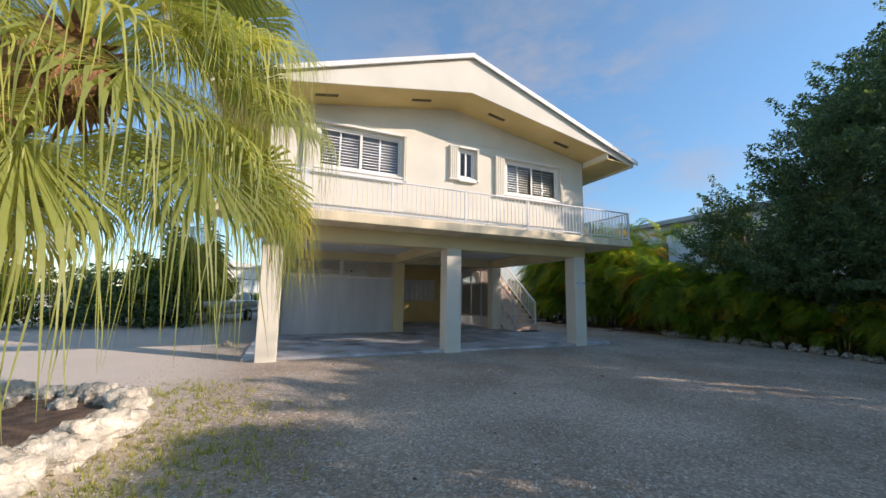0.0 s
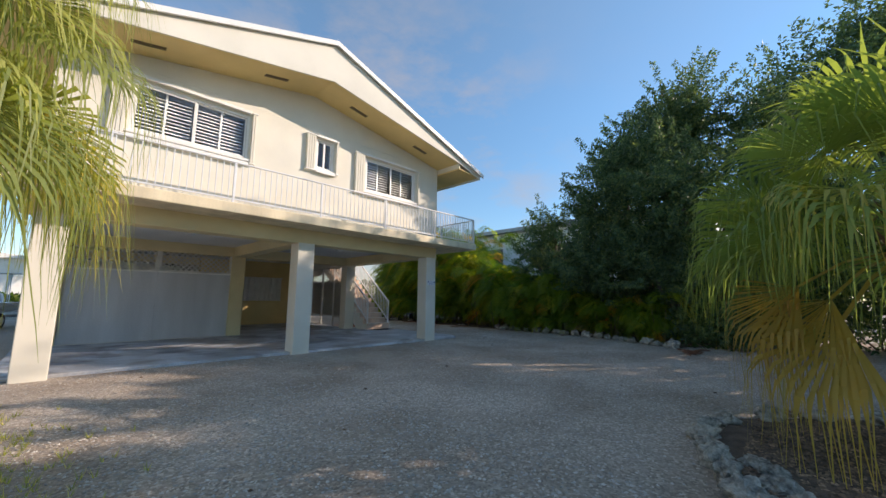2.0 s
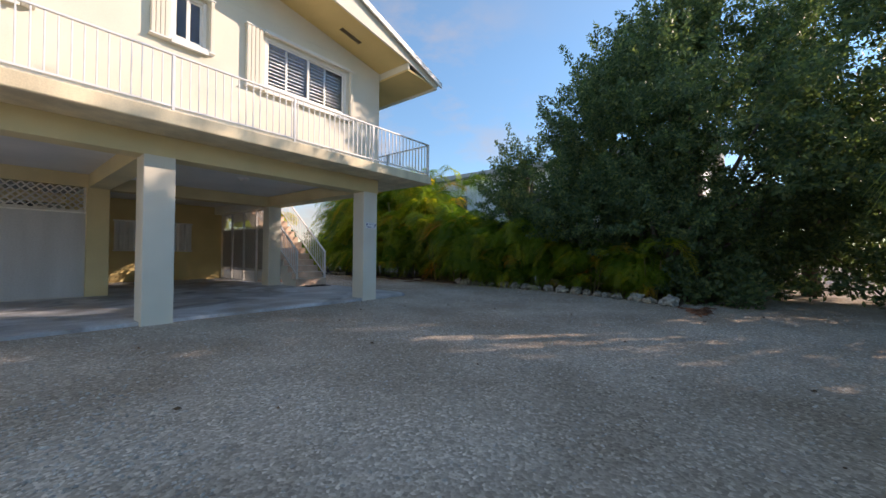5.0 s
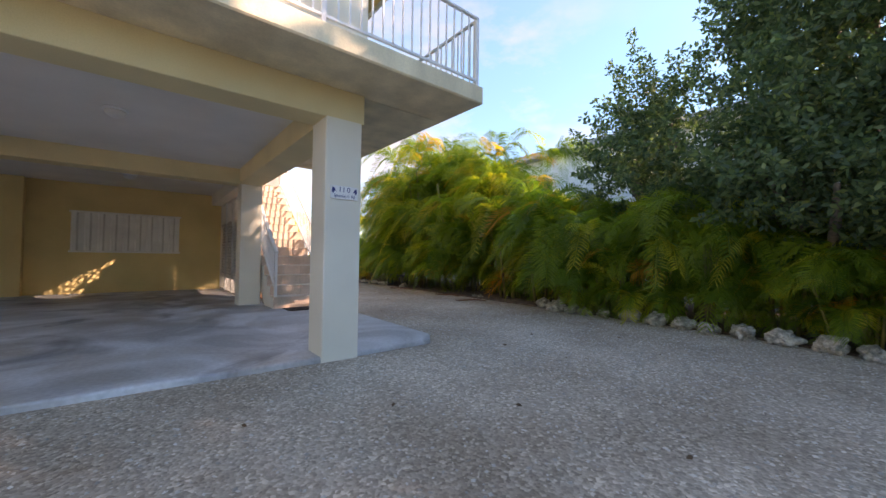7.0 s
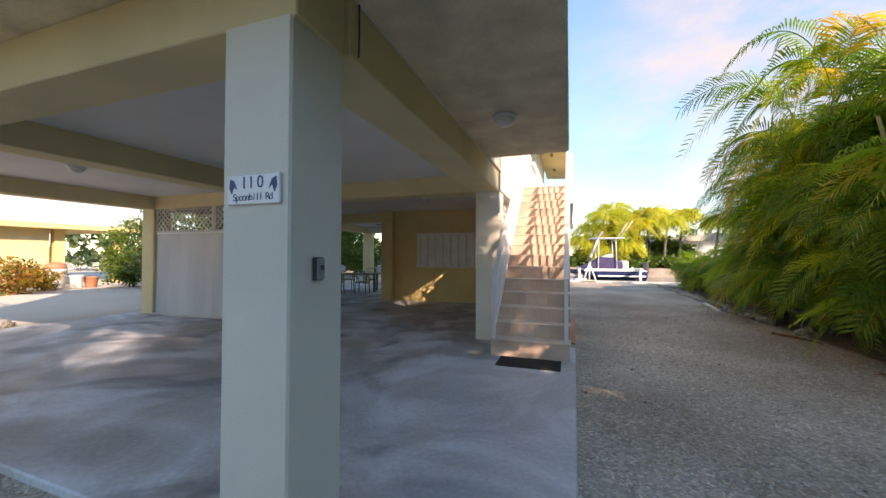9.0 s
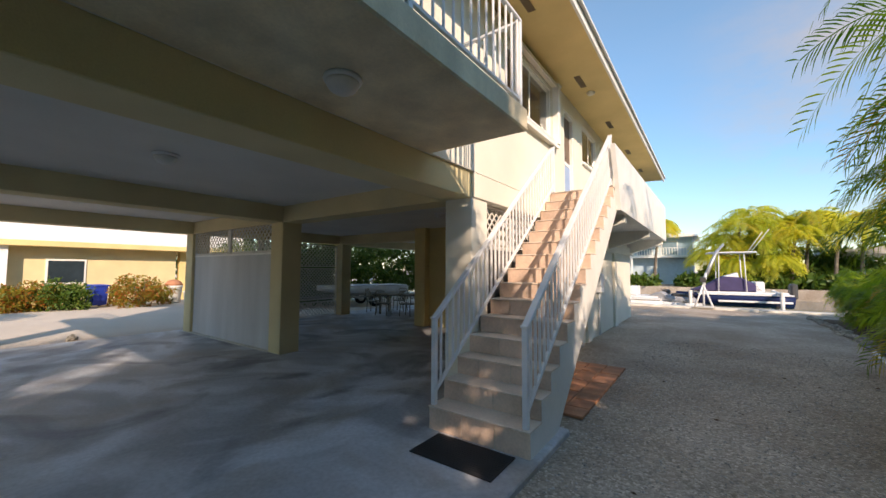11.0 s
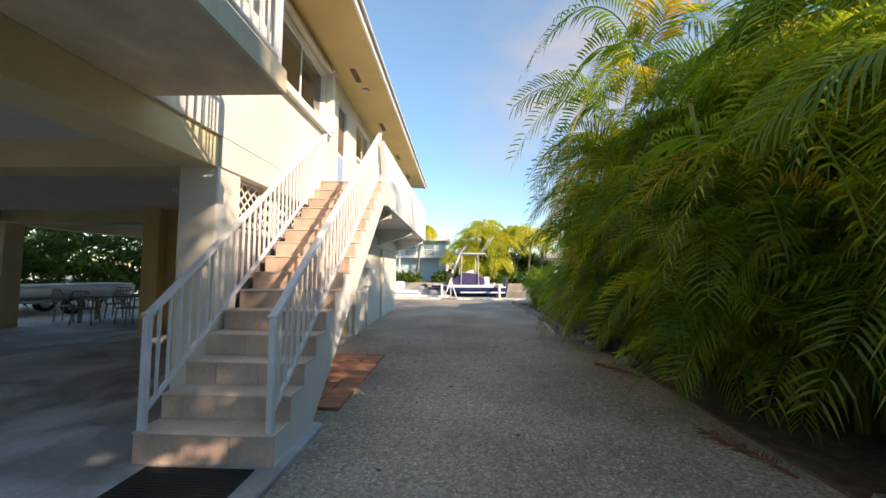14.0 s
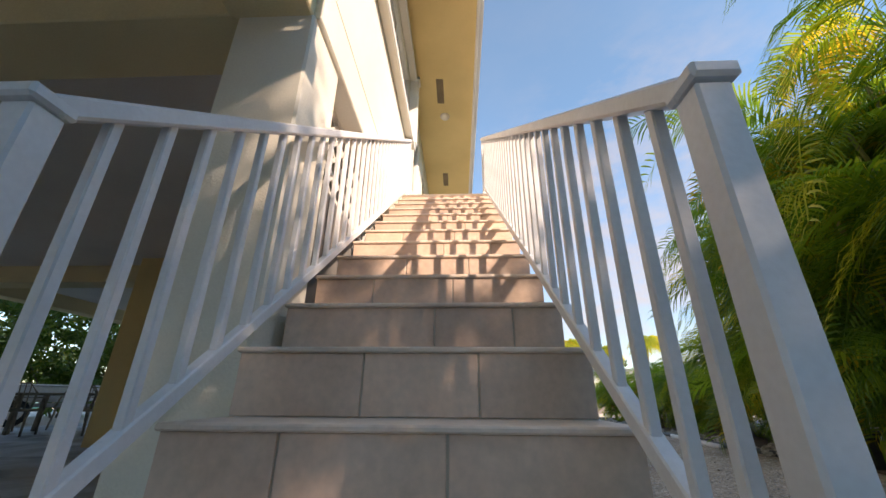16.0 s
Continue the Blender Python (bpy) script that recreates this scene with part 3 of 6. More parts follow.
def staircase():
    root = holder("staircase", "white concrete outdoor staircase clad in beige stone tiles", "stairs", 0.69, ST_Y, 0.04)
    ox, oy, oz = 0.69, ST_Y, 0.04
    outline = [(0.02, 0.0)]
    for k in range(STEPS):
        outline += [(0.02 + k * RUN, ST_Z - oz - 0.019 + k * RISE), (0.02 + (k + 1) * RUN, ST_Z - oz - 0.019 + k * RISE)]
    top = outline[-1]
    outline += [(top[0], top[1] - 0.36), (0.75, 0.0)]
    part("stair_body", prism(outline, SX0 - ox, SX1 - ox, "x", WHITE), root, "white painted concrete flight")
    cuts = [(-0.575, -0.16, 0.21, 0.57), (-0.575, 0.05, 0.37, 0.57), (-0.575, -0.28, 0.12, 0.57)]
    for k in range(STEPS):
        z = ST_Z - oz + k * RISE
        part("tread", box(SX0 - ox - 0.006, SX1 - ox + 0.006, -0.010 + k * RUN, 0.016 + (k + 1) * RUN, z - 0.018, z, TREAD, 0.005), root)
        c = cuts[k % 3]
        z0 = 0.002 if k == 0 else z - RISE + 0.002
        for a, b in zip(c, c[1:]):
            part("riser_tile", box(a + 0.003, b - 0.003, 0.004 + k * RUN, 0.0185 + k * RUN, z0, z - 0.019, TILE, 0.002), root)
        part("riser_joint", box(-0.57, 0.565, 0.009 + k * RUN, 0.0192 + k * RUN, z0 + 0.002, z - 0.021, GROUT), root)
    return root


staircase()

BALUSTER = {}


def baluster(h, w=0.024):
    key = (round(h, 3), w)
    if key not in BALUSTER:
        BALUSTER[key] = box(-w / 2, w / 2, -w / 2, w / 2, 0, h, METAL_WHITE, 0.003)
    return BALUSTER[key]


def stair_rail(x):
    """A sloped guard: bottom post, top rail, bottom rail, square balusters."""
    y0, z0 = 4.165, 0.29
    slope = RISE / RUN
    root = holder("stair_railing", "white painted metal stair railing on tiled steps", "railing", x, y0, z0, group="stair railings")
    n = STEPS * RUN - 0.25
    th = math.atan(slope)
    h = 0.91
    part("post", box(-0.027, 0.027, -0.027, 0.027, 0, h, METAL_WHITE, 0.005), root)
    part("post_cap", box(-0.036, 0.036, -0.04, 0.036, h, h + 0.028, METAL_WHITE, 0.006), root)
    part("post", box(-0.025, 0.025, -0.025, 0.025, n * slope, n * slope + h, METAL_WHITE, 0.004), root, at=(0, n, 0))
    length = n / math.cos(th)
    part("top_rail", box(-0.035, 0.035, 0, length, -0.02, 0.02, METAL_WHITE, 0.006), root, at=pose(0, 0, h + 0.01, math.degrees(th)))
    part("bottom_rail", box(-0.018, 0.018, 0, length, -0.02, 0.02, METAL_WHITE, 0.004), root, at=pose(0, 0, 0.13, math.degrees(th)))
    k = 1
    while k * 0.118 < n - 0.05:
        y = k * 0.118
        part("baluster", baluster(h - 0.13), root, at=(0, y, 0.13 + y * slope))
        k += 1


stair_rail(0.157)
stair_rail(1.207)


def flat_rail(name_label, x0, y0, x1, y1, z, h, posts, flip=0):
    """A level guard between two points."""
    d = Vector((x1 - x0, y1 - y0, 0))
    n = d.length
    root = holder("balcony_railing", name_label, "railing", x0, y0, z, math.degrees(math.atan2(d.y, d.x)), group="balcony railings")
    part("top_rail", box(0, n, -0.022, 0.022, h - 0.03, h, METAL_WHITE, 0.005), root)
    part("bottom_rail", box(0, n, -0.014, 0.014, 0.06, 0.09, METAL_WHITE, 0.003), root)
    for i in range(posts + 1):
        u = 0.02 + (n - 0.04) * i / posts
        part("post", box(-0.02, 0.02, -0.02, 0.02, 0, h - 0.031, METAL_WHITE, 0.003), root, at=(u, 0, 0))
    k = 1
    while k * 0.118 < n - 0.03:
        part("baluster", baluster(h - 0.125, 0.018), root, at=(k * 0.118, 0, 0.092))
        k += 1


flat_rail("white metal railing along the front balcony", -10.40, -0.70, 1.20, -0.70, 3.262, 0.868, 6)
flat_rail("white metal railing along the side balcony", 1.20, -0.672, 1.20, 4.12, 3.262, 0.868, 3)
flat_rail("white metal railing closing the side balcony end", 0.105, 4.12, 1.172, 4.12, 3.262, 0.868, 1)


# ---- windows and doors ----
def window(name, u0, u1, z0, z1, side, label, lights=2, slats=True):
    """A framed sliding window with inner louvres. side 'front' faces -y, 'side' faces +x."""
    w, h = u1 - u0, z1 - z0
    root = holder(name, label, "window", kind="structure")
    root.matrix_world = pose(u0, 0.16, z0) if side == "front" else pose(0.0, u0, z0, 0, 0, 90)
    f = 0.055
    for nm, b in (("window_frame", (0, f, 0, h)), ("window_frame", (w - f, w, 0, h)), ("window_frame", (f, w - f, 0, f)), ("window_frame", (f, w - f, h - f, h))):
        part(nm, box(b[0] + 0.001, b[1] - 0.001, -0.085, 0.02, b[2] + 0.001, b[3] - 0.001, WHITE, 0.004), root)
    inner = (w - 2 * f) / lights
    for i in range(lights):
        a, b = f + i * inner, f + (i + 1) * inner
        d = -0.02 if i % 2 else -0.045
        s = 0.035
        for q in ((a, a + s, f, h - f), (b - s, b, f, h - f), (a + s, b - s, f, f + s), (a + s, b - s, h - f - s, h - f)):
            part("sash", box(q[0] + 0.001, q[1] - 0.001, d - 0.02, d, q[2] + 0.001, q[3] - 0.001, WHITE, 0.003), root)
        g = part("pane", box(a + s, b - s, d - 0.013, d - 0.008, f + s, h - f - s, GLASS), root)
        g.visible_shadow = False
        if slats:
            zc = f + s + 0.03
            while zc < h - f - s - 0.02:
                part("louvre", box(-(b - a) / 2 + 0.05, (b - a) / 2 - 0.05, -0.035, 0.035, -0.005, 0.005, WHITE), root, at=pose((a + b) / 2, 0.07, zc, 35))
                zc += 0.075
            part("louvre_stile", box((a + b) / 2 - 0.02, (a + b) / 2 + 0.02, 0.03, 0.05, f, h - f, WHITE), root)
    part("window_sill", box(-0.06, w + 0.06, -0.17, -0.087, -0.06, -0.002, WHITE, 0.008), root)
    return root


window("window_1", *FRONT_OPEN[0], "front", "white two-light sliding window with louvred inner shutters")
window("window_2", *FRONT_OPEN[1], "front", "small white bathroom window with two narrow lights", 2, False)
window("window_3", *FRONT_OPEN[2], "front", "white two-light sliding window with half-open inner shutters")
window("window_4", *SIDE_OPEN[1], "side", "wide white sliding window above the stairs", 2, False)
window("window_5", *SIDE_OPEN[3], "side", "white window beside the entrance door", 2, False)
window("window_6", *SIDE_OPEN[0], "side", "tall sliding glass balcony door", 3, False)


def shutter_stack(x0, x1, z0, z1, n):
    """A folded accordion storm shutter standing beside a window."""
    root = holder("storm_shutter", "folded cream accordion storm shutter beside a window", "shutter", (x0 + x1) / 2, 0.058, z0, group="storm shutters")
    w, h = x1 - x0, z1 - z0
    for i in range(n):
        a = -w / 2 + w * i / n
        part("blade", box(a + 0.003, a + w / n - 0.003, -0.10, -0.012, 0.03, h - 0.03, CREAM, 0.006), root)
    part("end_channel", box(-w / 2 - 0.02, w / 2 + 0.02, -0.11, -0.001, h - 0.028, h, WHITE, 0.004), root)
    part("end_channel", box(-w / 2 - 0.02, w / 2 + 0.02, -0.11, -0.001, 0, 0.028, WHITE, 0.004), root)


def shutter_track(x0, x1, z, label="white shutter track over a window"):
    root = holder("shutter_track", label, "shutter track", (x0 + x1) / 2, 0.058, z, group="shutter tracks")
    w = (x1 - x0) / 2
    part("channel", box(-w, w, -0.09, -0.001, 0, 0.05, WHITE, 0.006), root)
    part("lip", box(-w, w, -0.105, -0.091, -0.02, 0.045, WHITE, 0.003), root)


for x0, x1, z0, z1, n in ((-8.53, -8.28, 4.36, 5.62, 4), (-6.07, -5.98, 4.38, 5.62, 2), (-4.74, -4.50, 4.64, 5.62, 4), (-3.90, -3.84, 4.66, 5.62, 1), (-3.28, -2.98, 4.34, 5.54, 4), (-0.90, -0.82, 4.34, 5.54, 2)):
    shutter_stack(x0, x1, z0, z1, n)
for x0, x1, z in ((-8.25, -6.10, 5.60), (-8.25, -6.10, 4.36), (-4.47, -3.92, 5.60), (-4.47, -3.92, 4.63), (-2.94, -0.93, 5.52), (-2.94, -0.93, 4.33)):
    shutter_track(x0, x1, z)


def side_trim(y0, y1, z):
    root = holder("shutter_track", "cream shutter track on the side wall", "shutter track", 0.102, (y0 + y1) / 2, z, 90, group="shutter tracks")
    w = (y1 - y0) / 2
    part("channel", box(-w, w, -0.09, -0.001, 0, 0.06, CREAM, 0.006), root)
    part("lip", box(-w, w, -0.11, -0.091, -0.02, 0.05, WHITE, 0.003), root)


side_trim(5.6, 8.3, 5.47)
side_trim(5.6, 8.3, 4.22)
part_root = holder("storm_shutter", "white storm shutter post beside the side window", "shutter", 0.102, 8.24, 4.28, 90, group="storm shutters")
part("blade", box(-0.06, 0.06, -0.13, -0.001, 0, 1.2, WHITE, 0.006), part_root)
part("end_channel", box(-0.09, 0.09, -0.15, -0.001, 1.202, 1.25, WHITE, 0.004), part_root)


def entrance_door():
    root = holder("door_1", "half-open entrance door with a blue lower panel", "door", kind="structure")
    root.matrix_world = pose(0.0, 8.92, 3.262, 0, 0, 90)
    w, h = 0.70, 2.03
    for q in ((0, 0.05, 0, h), (w - 0.05, w, 0, h), (0.05, w - 0.05, h - 0.05, h)):
        part("door_frame", box(q[0] + 0.001, q[1] - 0.001, -0.09, 0.05, q[2] + 0.001, q[3] - 0.001, WHITE, 0.004), root)
    part("screen_rail", box(0.051, w - 0.051, -0.03, 0.0, 0.86, 0.94, WHITE, 0.004), root)
    part("door_panel", box(0.051, w - 0.051, -0.02, 0.01, 0.01, 0.858, surface("pale_blue_paint", (0.30, 0.42, 0.62), 0.5, 0.06), 0.004), root, "pale blue lower door panel")
    part("door_panel", box(0.051, w - 0.051, -0.02, 0.01, 0.942, h - 0.052, surface("brown_door", (0.17, 0.11, 0.07), 0.5, 0.1), 0.004), root, "brown upper door panel")
    part("door_handle", tube([(0.10, -0.02, 0.98), (0.10, -0.07, 0.98), (0.18, -0.07, 0.98)], 0.012, DARK), root, "dark door handle")


entrance_door()


# ---- lattice screens and boards ----
def lattice(root, w, z0, z1, mat, depth=0.0, pitch=0.105, width=0.029, axis_y=0.0):
    """Diagonal slats both ways inside a rectangle, with a thin frame; local x across, z up."""
    h = z1 - z0
    for sgn, yy in ((1, axis_y), (-1, axis_y + 0.009)):
        c = -h
        while c < w + h:
            pts = []
            for off in (-width * 0.7, width * 0.7):
                a, b = c + off, c + off + h
                lo, hi = max(a, 0), min(b, w)
                if hi - lo < 0.015:
                    pts = None
                    break
                pts.append((lo, lo - a, hi, hi - a))
            if pts:
                (l0, m0, h0, n0), (l1, m1, h1, n1) = pts
                q = [(l0, m0), (h0, n0), (h1, n1), (l1, m1)]
                if sgn < 0:
                    q = [(w - u, v) for u, v in q]
                part("slat", prism([(u, z0 + v) for u, v in q], yy, yy + 0.008, "y", mat), root)
            c += pitch * 1.414
    for q in ((0, 0.04, z0, z1), (w - 0.04, w, z0, z1), (0.04, w - 0.04, z0, z0 + 0.04), (0.04, w - 0.04, z1 - 0.04, z1)):
        part("frame", box(q[0], q[1], axis_y - 0.012, axis_y + 0.026, q[2], q[3], mat, 0.003), root)


def board_screen():
    x0, x1 = -8.80, -4.82
    root = holder("board_screen", "weathered white board screen with lattice above in the carport", "screen", x0, 5.12, 0.04)
    w = x1 - x0
    n = 2
    for i in range(n):
        part("board", box(w * i / n + 0.002, w * (i + 1) / n - 0.002, 0, 0.03 + 0.002 * (i % 2), 0.01, 2.02, BOARD, 0.003), root)
    part("rail", box(0, w, -0.01, 0.05, 2.021, 2.06, WHITE, 0.004), root)
    part("footing", box(0, w, -0.10, 0.08, -0.03, 0.012, FASCIA, 0.004), root)
    half = w / 2 - 0.03
    lattice(root, half, 2.062, 2.94, LATTICE)
    sub = part("mid_post", box(half + 0.002, half + 0.058, -0.015, 0.05, 2.062, 2.94, LATTICE, 0.004), root)
    right = holder("lattice_panel", "", "")
    right.parent = root
    right.matrix_local = Matrix.Translation((half + 0.06, 0, 0))
    lattice(right, half, 2.062, 2.94, LATTICE)
    return root


board_screen()


def side_screen():
    root = holder("lattice_screen", "grey lattice and panel screen with a door beside the stairs", "screen", -0.06, 5.53, 0.04, 90)
    w = 4.3
    lattice(root, w, 2.02, 2.66, LATTICE)
    lattice(root, w, 0.02, 0.46, LATTICE)
    lattice(root, w, 0.47, 2.01, LATTICE, pitch=0.12)
    n = 4
    for i in range(n):
        part("panel", box(w * i / n + 0.03, w * (i + 1) / n - 0.03, -0.036, -0.022, 0.47, 2.0, MESH_DARK, 0.004), root, "dark mesh backing panel")
        part("post", box(w * i / n - 0.028, w * i / n + 0.028, -0.02, 0.05, 0.0, 2.68, BOARD, 0.005), root)
    return root


side_screen()


def left_screen():
    root = holder("lattice_screen", "grey lattice screen on the open carport side", "screen", -8.95, 7.0, 0.04, 90)
    w = 2.98
    lattice(root, w, 0.02, 0.55, LATTICE)
    lattice(root, w, 0.60, 1.75, LATTICE, pitch=0.09)
    lattice(root, w, 1.80, 2.60, LATTICE)
    part("post", box(-0.06, 0.0, -0.03, 0.05, 0, 2.66, BOARD, 0.005), root)


left_screen()


def storm_panel():
    root = holder("window_shutter", "row of white corrugated storm panels over a window", "shutter", -3.53, 9.848, 1.2)
    n = 9
    w = 2.35 / n
    for i in range(n):
        a = i * w
        zig = [(a, -0.012), (a + w * 0.15, -0.055), (a + w * 0.42, -0.055), (a + w * 0.57, -0.012), (a + w, -0.012), (a + w, -0.003), (a, -0.003)]
        part("panel", prism(zig, 0.0, 1.02, "z", WHITE), root)
    part("track", box(-0.03, 2.38, -0.06, -0.001, 1.022, 1.07, WHITE, 0.004), root)
    part("track", box(-0.03, 2.38, -0.06, -0.001, -0.05, -0.002, WHITE, 0.004), root)


storm_panel()


# ---- soffit vents and lamps ----
def soffit_vent(x, y, z, rz, tilt):
    root = holder("soffit_vent", "brown slotted soffit vent", "vent", group="soffit vents")
    root.matrix_world = pose(x, y, z, 0, tilt, 0) @ pose(0, 0, 0, 0, 0, rz)
    part("grille", box(-0.06, 0.06, -0.27, 0.27, -0.008, 0.0, VENT, 0.002), root)
    for i in range(6):
        part("slat", box(-0.05 + i * 0.018, -0.042 + i * 0.018, -0.25, 0.25, -0.014, -0.0085, VENT), root)


for y in (2.8, 5.75, 8.57, 11.33, 14.08, 16.8):
    soffit_vent(0.56, y, 5.629, 0, math.degrees(math.atan2(0.055, 1.02)))
t_deg = math.degrees(math.atan(0.178))
for x in (-8.1, -5.75, -3.5, -1.2):
    soffit_vent(x, -0.42, soffit_z(x) - 0.001, 90, t_deg if x > RIDGE else -t_deg)


def dome_lamp(x, y, z, label="round frosted ceiling lamp"):
    root = holder("ceiling_lamp", label, "lamp", x, y, z, group="ceiling lamps")
    part("base", lathe([(0.02, -0.03), (0.125, -0.03), (0.135, -0.015), (0.13, 0.0)], METAL_WHITE), root)
    part("shade", lathe([(0.005, -0.115), (0.05, -0.11), (0.09, -0.085), (0.112, -0.05), (0.114, -0.031)], LAMP_GLASS), root)


dome_lamp(0.60, 2.52, 3.047, "round frosted lamp under the side balcony")
dome_lamp(-2.3, 2.4, 3.02)
dome_lamp(-2.3, 7.6, 3.02)
dome_lamp(-6.6, 2.4, 3.02)
smoke = holder("smoke_detector", "round beige detector on the eave soffit", "detector", 0.62, 9.17, 5.626)
part("body", lathe([(0.02, -0.05), (0.06, -0.05), (0.085, -0.02), (0.09, 0.0)], CREAM), smoke)


# ---- number sign and switch on the pillar ----
def number_sign():
    root = holder("house_sign", "white ceramic house number plaque with blue writing", "sign", -0.209, -0.012, 1.87)
    part("plaque", box(-0.166, 0.166, -0.006, 0.011, -0.075, 0.075, surface("glazed_ceramic", (0.82, 0.82, 0.82), 0.2, 0.03), 0.005), root)
    for body, size, z, px in (*(("110"[k], 0.085, 0.005, -0.055 + 0.045 * k + (0.012 if k == 2 else 0)) for k in range(3)), *(("Spoonbill Rd"[k], 0.05, -0.055, -0.115 + 0.0208 * k) for k in range(12) if k != 9)):
        cu = bpy.data.curves.new("lettering", "FONT")
        cu.body, cu.size, cu.align_x, cu.extrude = body, size, "CENTER", 0.0008
        tmp = bpy.data.objects.new("lettering", cu)
        me = bpy.data.meshes.new_from_object(tmp)
        bpy.data.objects.remove(tmp)
        me.materials.clear()
        me.materials.append(BLUE_PAINT)
        part("letter", me, root, "dark blue lettering", pose(px, -0.0075, z, 90))
    for s in (-1, 1):
        part("flower", prism([(s * 0.10, 0.0), (s * 0.12, 0.045), (s * 0.145, 0.055), (s * 0.15, 0.01), (s * 0.135, -0.02), (s * 0.12, 0.015)], -0.0085, -0.006, "y", BLUE_PAINT), root, "painted blue corner ornament")


number_sign()
sw = holder("wall_switch", "grey weatherproof switch box on the pillar", "switch", 0.0, 0.2, 1.475, 90)
part("box", box(-0.035, 0.035, -0.02, 0.0, -0.06, 0.06, DARK, 0.004), sw)
part("cover", box(-0.03, 0.03, -0.032, -0.021, -0.055, 0.055, surface("grey_plastic", (0.25, 0.26, 0.27), 0.5, 0.06), 0.004), sw)
part("toggle", box(-0.008, 0.008, -0.045, -0.033, -0.005, 0.02, DARK, 0.002), sw)


# ---- mat, pavers ----
mat_root = holder("door_mat", "black rubber door mat before the stairs", "mat", 0.71, 3.85, 0.04)
part("pad", box(-0.43, 0.43, -0.235, 0.235, 0.002, 0.014, RUBBER, 0.004), mat_root)
for i in range(14):
    part("rib", box(-0.41, 0.41, -0.22 + i * 0.032, -0.207 + i * 0.032, 0.0142, 0.018, RUBBER), mat_root)
pv = holder("paver_path", "loose terracotta and stone pavers beside the stairs", "pavers", 1.0, 6.9, -0.02)
rng = random.Random(5)
PAVER = box(-0.145, 0.145, -0.145, 0.145, 0, 0.035, TERRACOTTA, 0.006)
PAVER_S = box(-0.19, 0.19, -0.145, 0.145, 0, 0.035, FASCIA, 0.006)
for i in range(3):
    for j in range(9):
        me = PAVER_S if (i == 0 and j < 3) else PAVER
        part("paver", me, pv, at=pose(-0.40 + i * 0.302, -1.28 + j * 0.302 + rng.uniform(-.01, .01), 0.002 + rng.random() * 0.012, rng.uniform(-1, 1), rng.uniform(-1, 1), rng.uniform(-2, 2)))

cable = holder("cable", "short dark cable hanging at the beam by the pillar", "cable", 0.075, 0.47, 2.72)
part("wire", tube([(0, 0, 0), (0.004, 0, 0.12), (0, 0.004, 0.32)], 0.006, DARK, 6), cable)


# ---- plants ----
def raw_mesh(name, verts, faces, mat, smooth=False):
    me = bpy.data.meshes.new(name)
    me.from_pydata(verts, [], faces)
    me.update()
    me.materials.append(mat)
    if smooth:
        for f in me.polygons:
            f.use_smooth = True
    return me


def pinnate_frond(rng, verts, faces, base, out, length, rise, droop, leaflet, count, width=0.02, hang=0.35):
    """One feather leaf: an arching midrib with long leaflets on both sides; all of it hangs together."""
    side = Vector((-out.y, out.x, 0)).normalized()
    up = Vector((0, 0, 1))
    prev = None
    twist = rng.uniform(-1, 1)
    pts = []
    for i in range(count + 1):
        s = i / count
        pts.append(base + out * (length * (0.20 * s + 0.62 * s * s * (1.2 - 0.35 * s))) + up * (rise * s - droop * s ** 2.8) + side * twist * 0.35 * s * s * length)
    flip = rng.uniform(-1.1, 1.1)
    for i, p in enumerate(pts):
        s = i / count
        k = len(verts)
        verts.append(tuple(p + side * 0.007))
        verts.append((p.x - side.x * 0.007, p.y - side.y * 0.007, p.z - 0.012))
        if prev is not None:
            faces.append((prev, prev + 1, k + 1, k))
        prev = k
        if s < 0.24 or rng.random() < 0.05:
            continue
        d = (pts[min(i + 1, count)] - pts[i - 1]).normalized()
        sd = d.cross(up)
        sd = sd.normalized() if sd.length > 0.05 else side
        sd = (sd + up * flip * s).normalized()
        nrm = sd.cross(d).normalized()
        ll = leaflet * (0.30 + 1.0 * math.sin(math.pi * min(1, 0.10 + 0.84 * s)) ** 0.7) * rng.uniform(0.8, 1.15)
        for sg in (-1, 1):
            tipdir = (sd * sg * rng.uniform(0.85, 1.0) + d * (0.4 + 0.5 * s) + nrm * rng.uniform(0.1, 0.35)).normalized()
            m1 = p + tipdir * ll * 0.35
            m2 = p + tipdir * ll * 0.72 - up * ll * hang * 0.28
            tip = p + tipdir * ll * 0.98 - up * ll * hang * rng.uniform(0.7, 1.3)
            wv = d * width
            q = len(verts)
            verts.extend([tuple(m1 + wv), tuple(m1 - wv), tuple(m2 + wv * 0.7), tuple(m2 - wv * 0.7), tuple(tip)])
            faces.extend([(k, q, q + 1), (q, q + 2, q + 3, q + 1), (q + 2, q + 4, q + 3)])


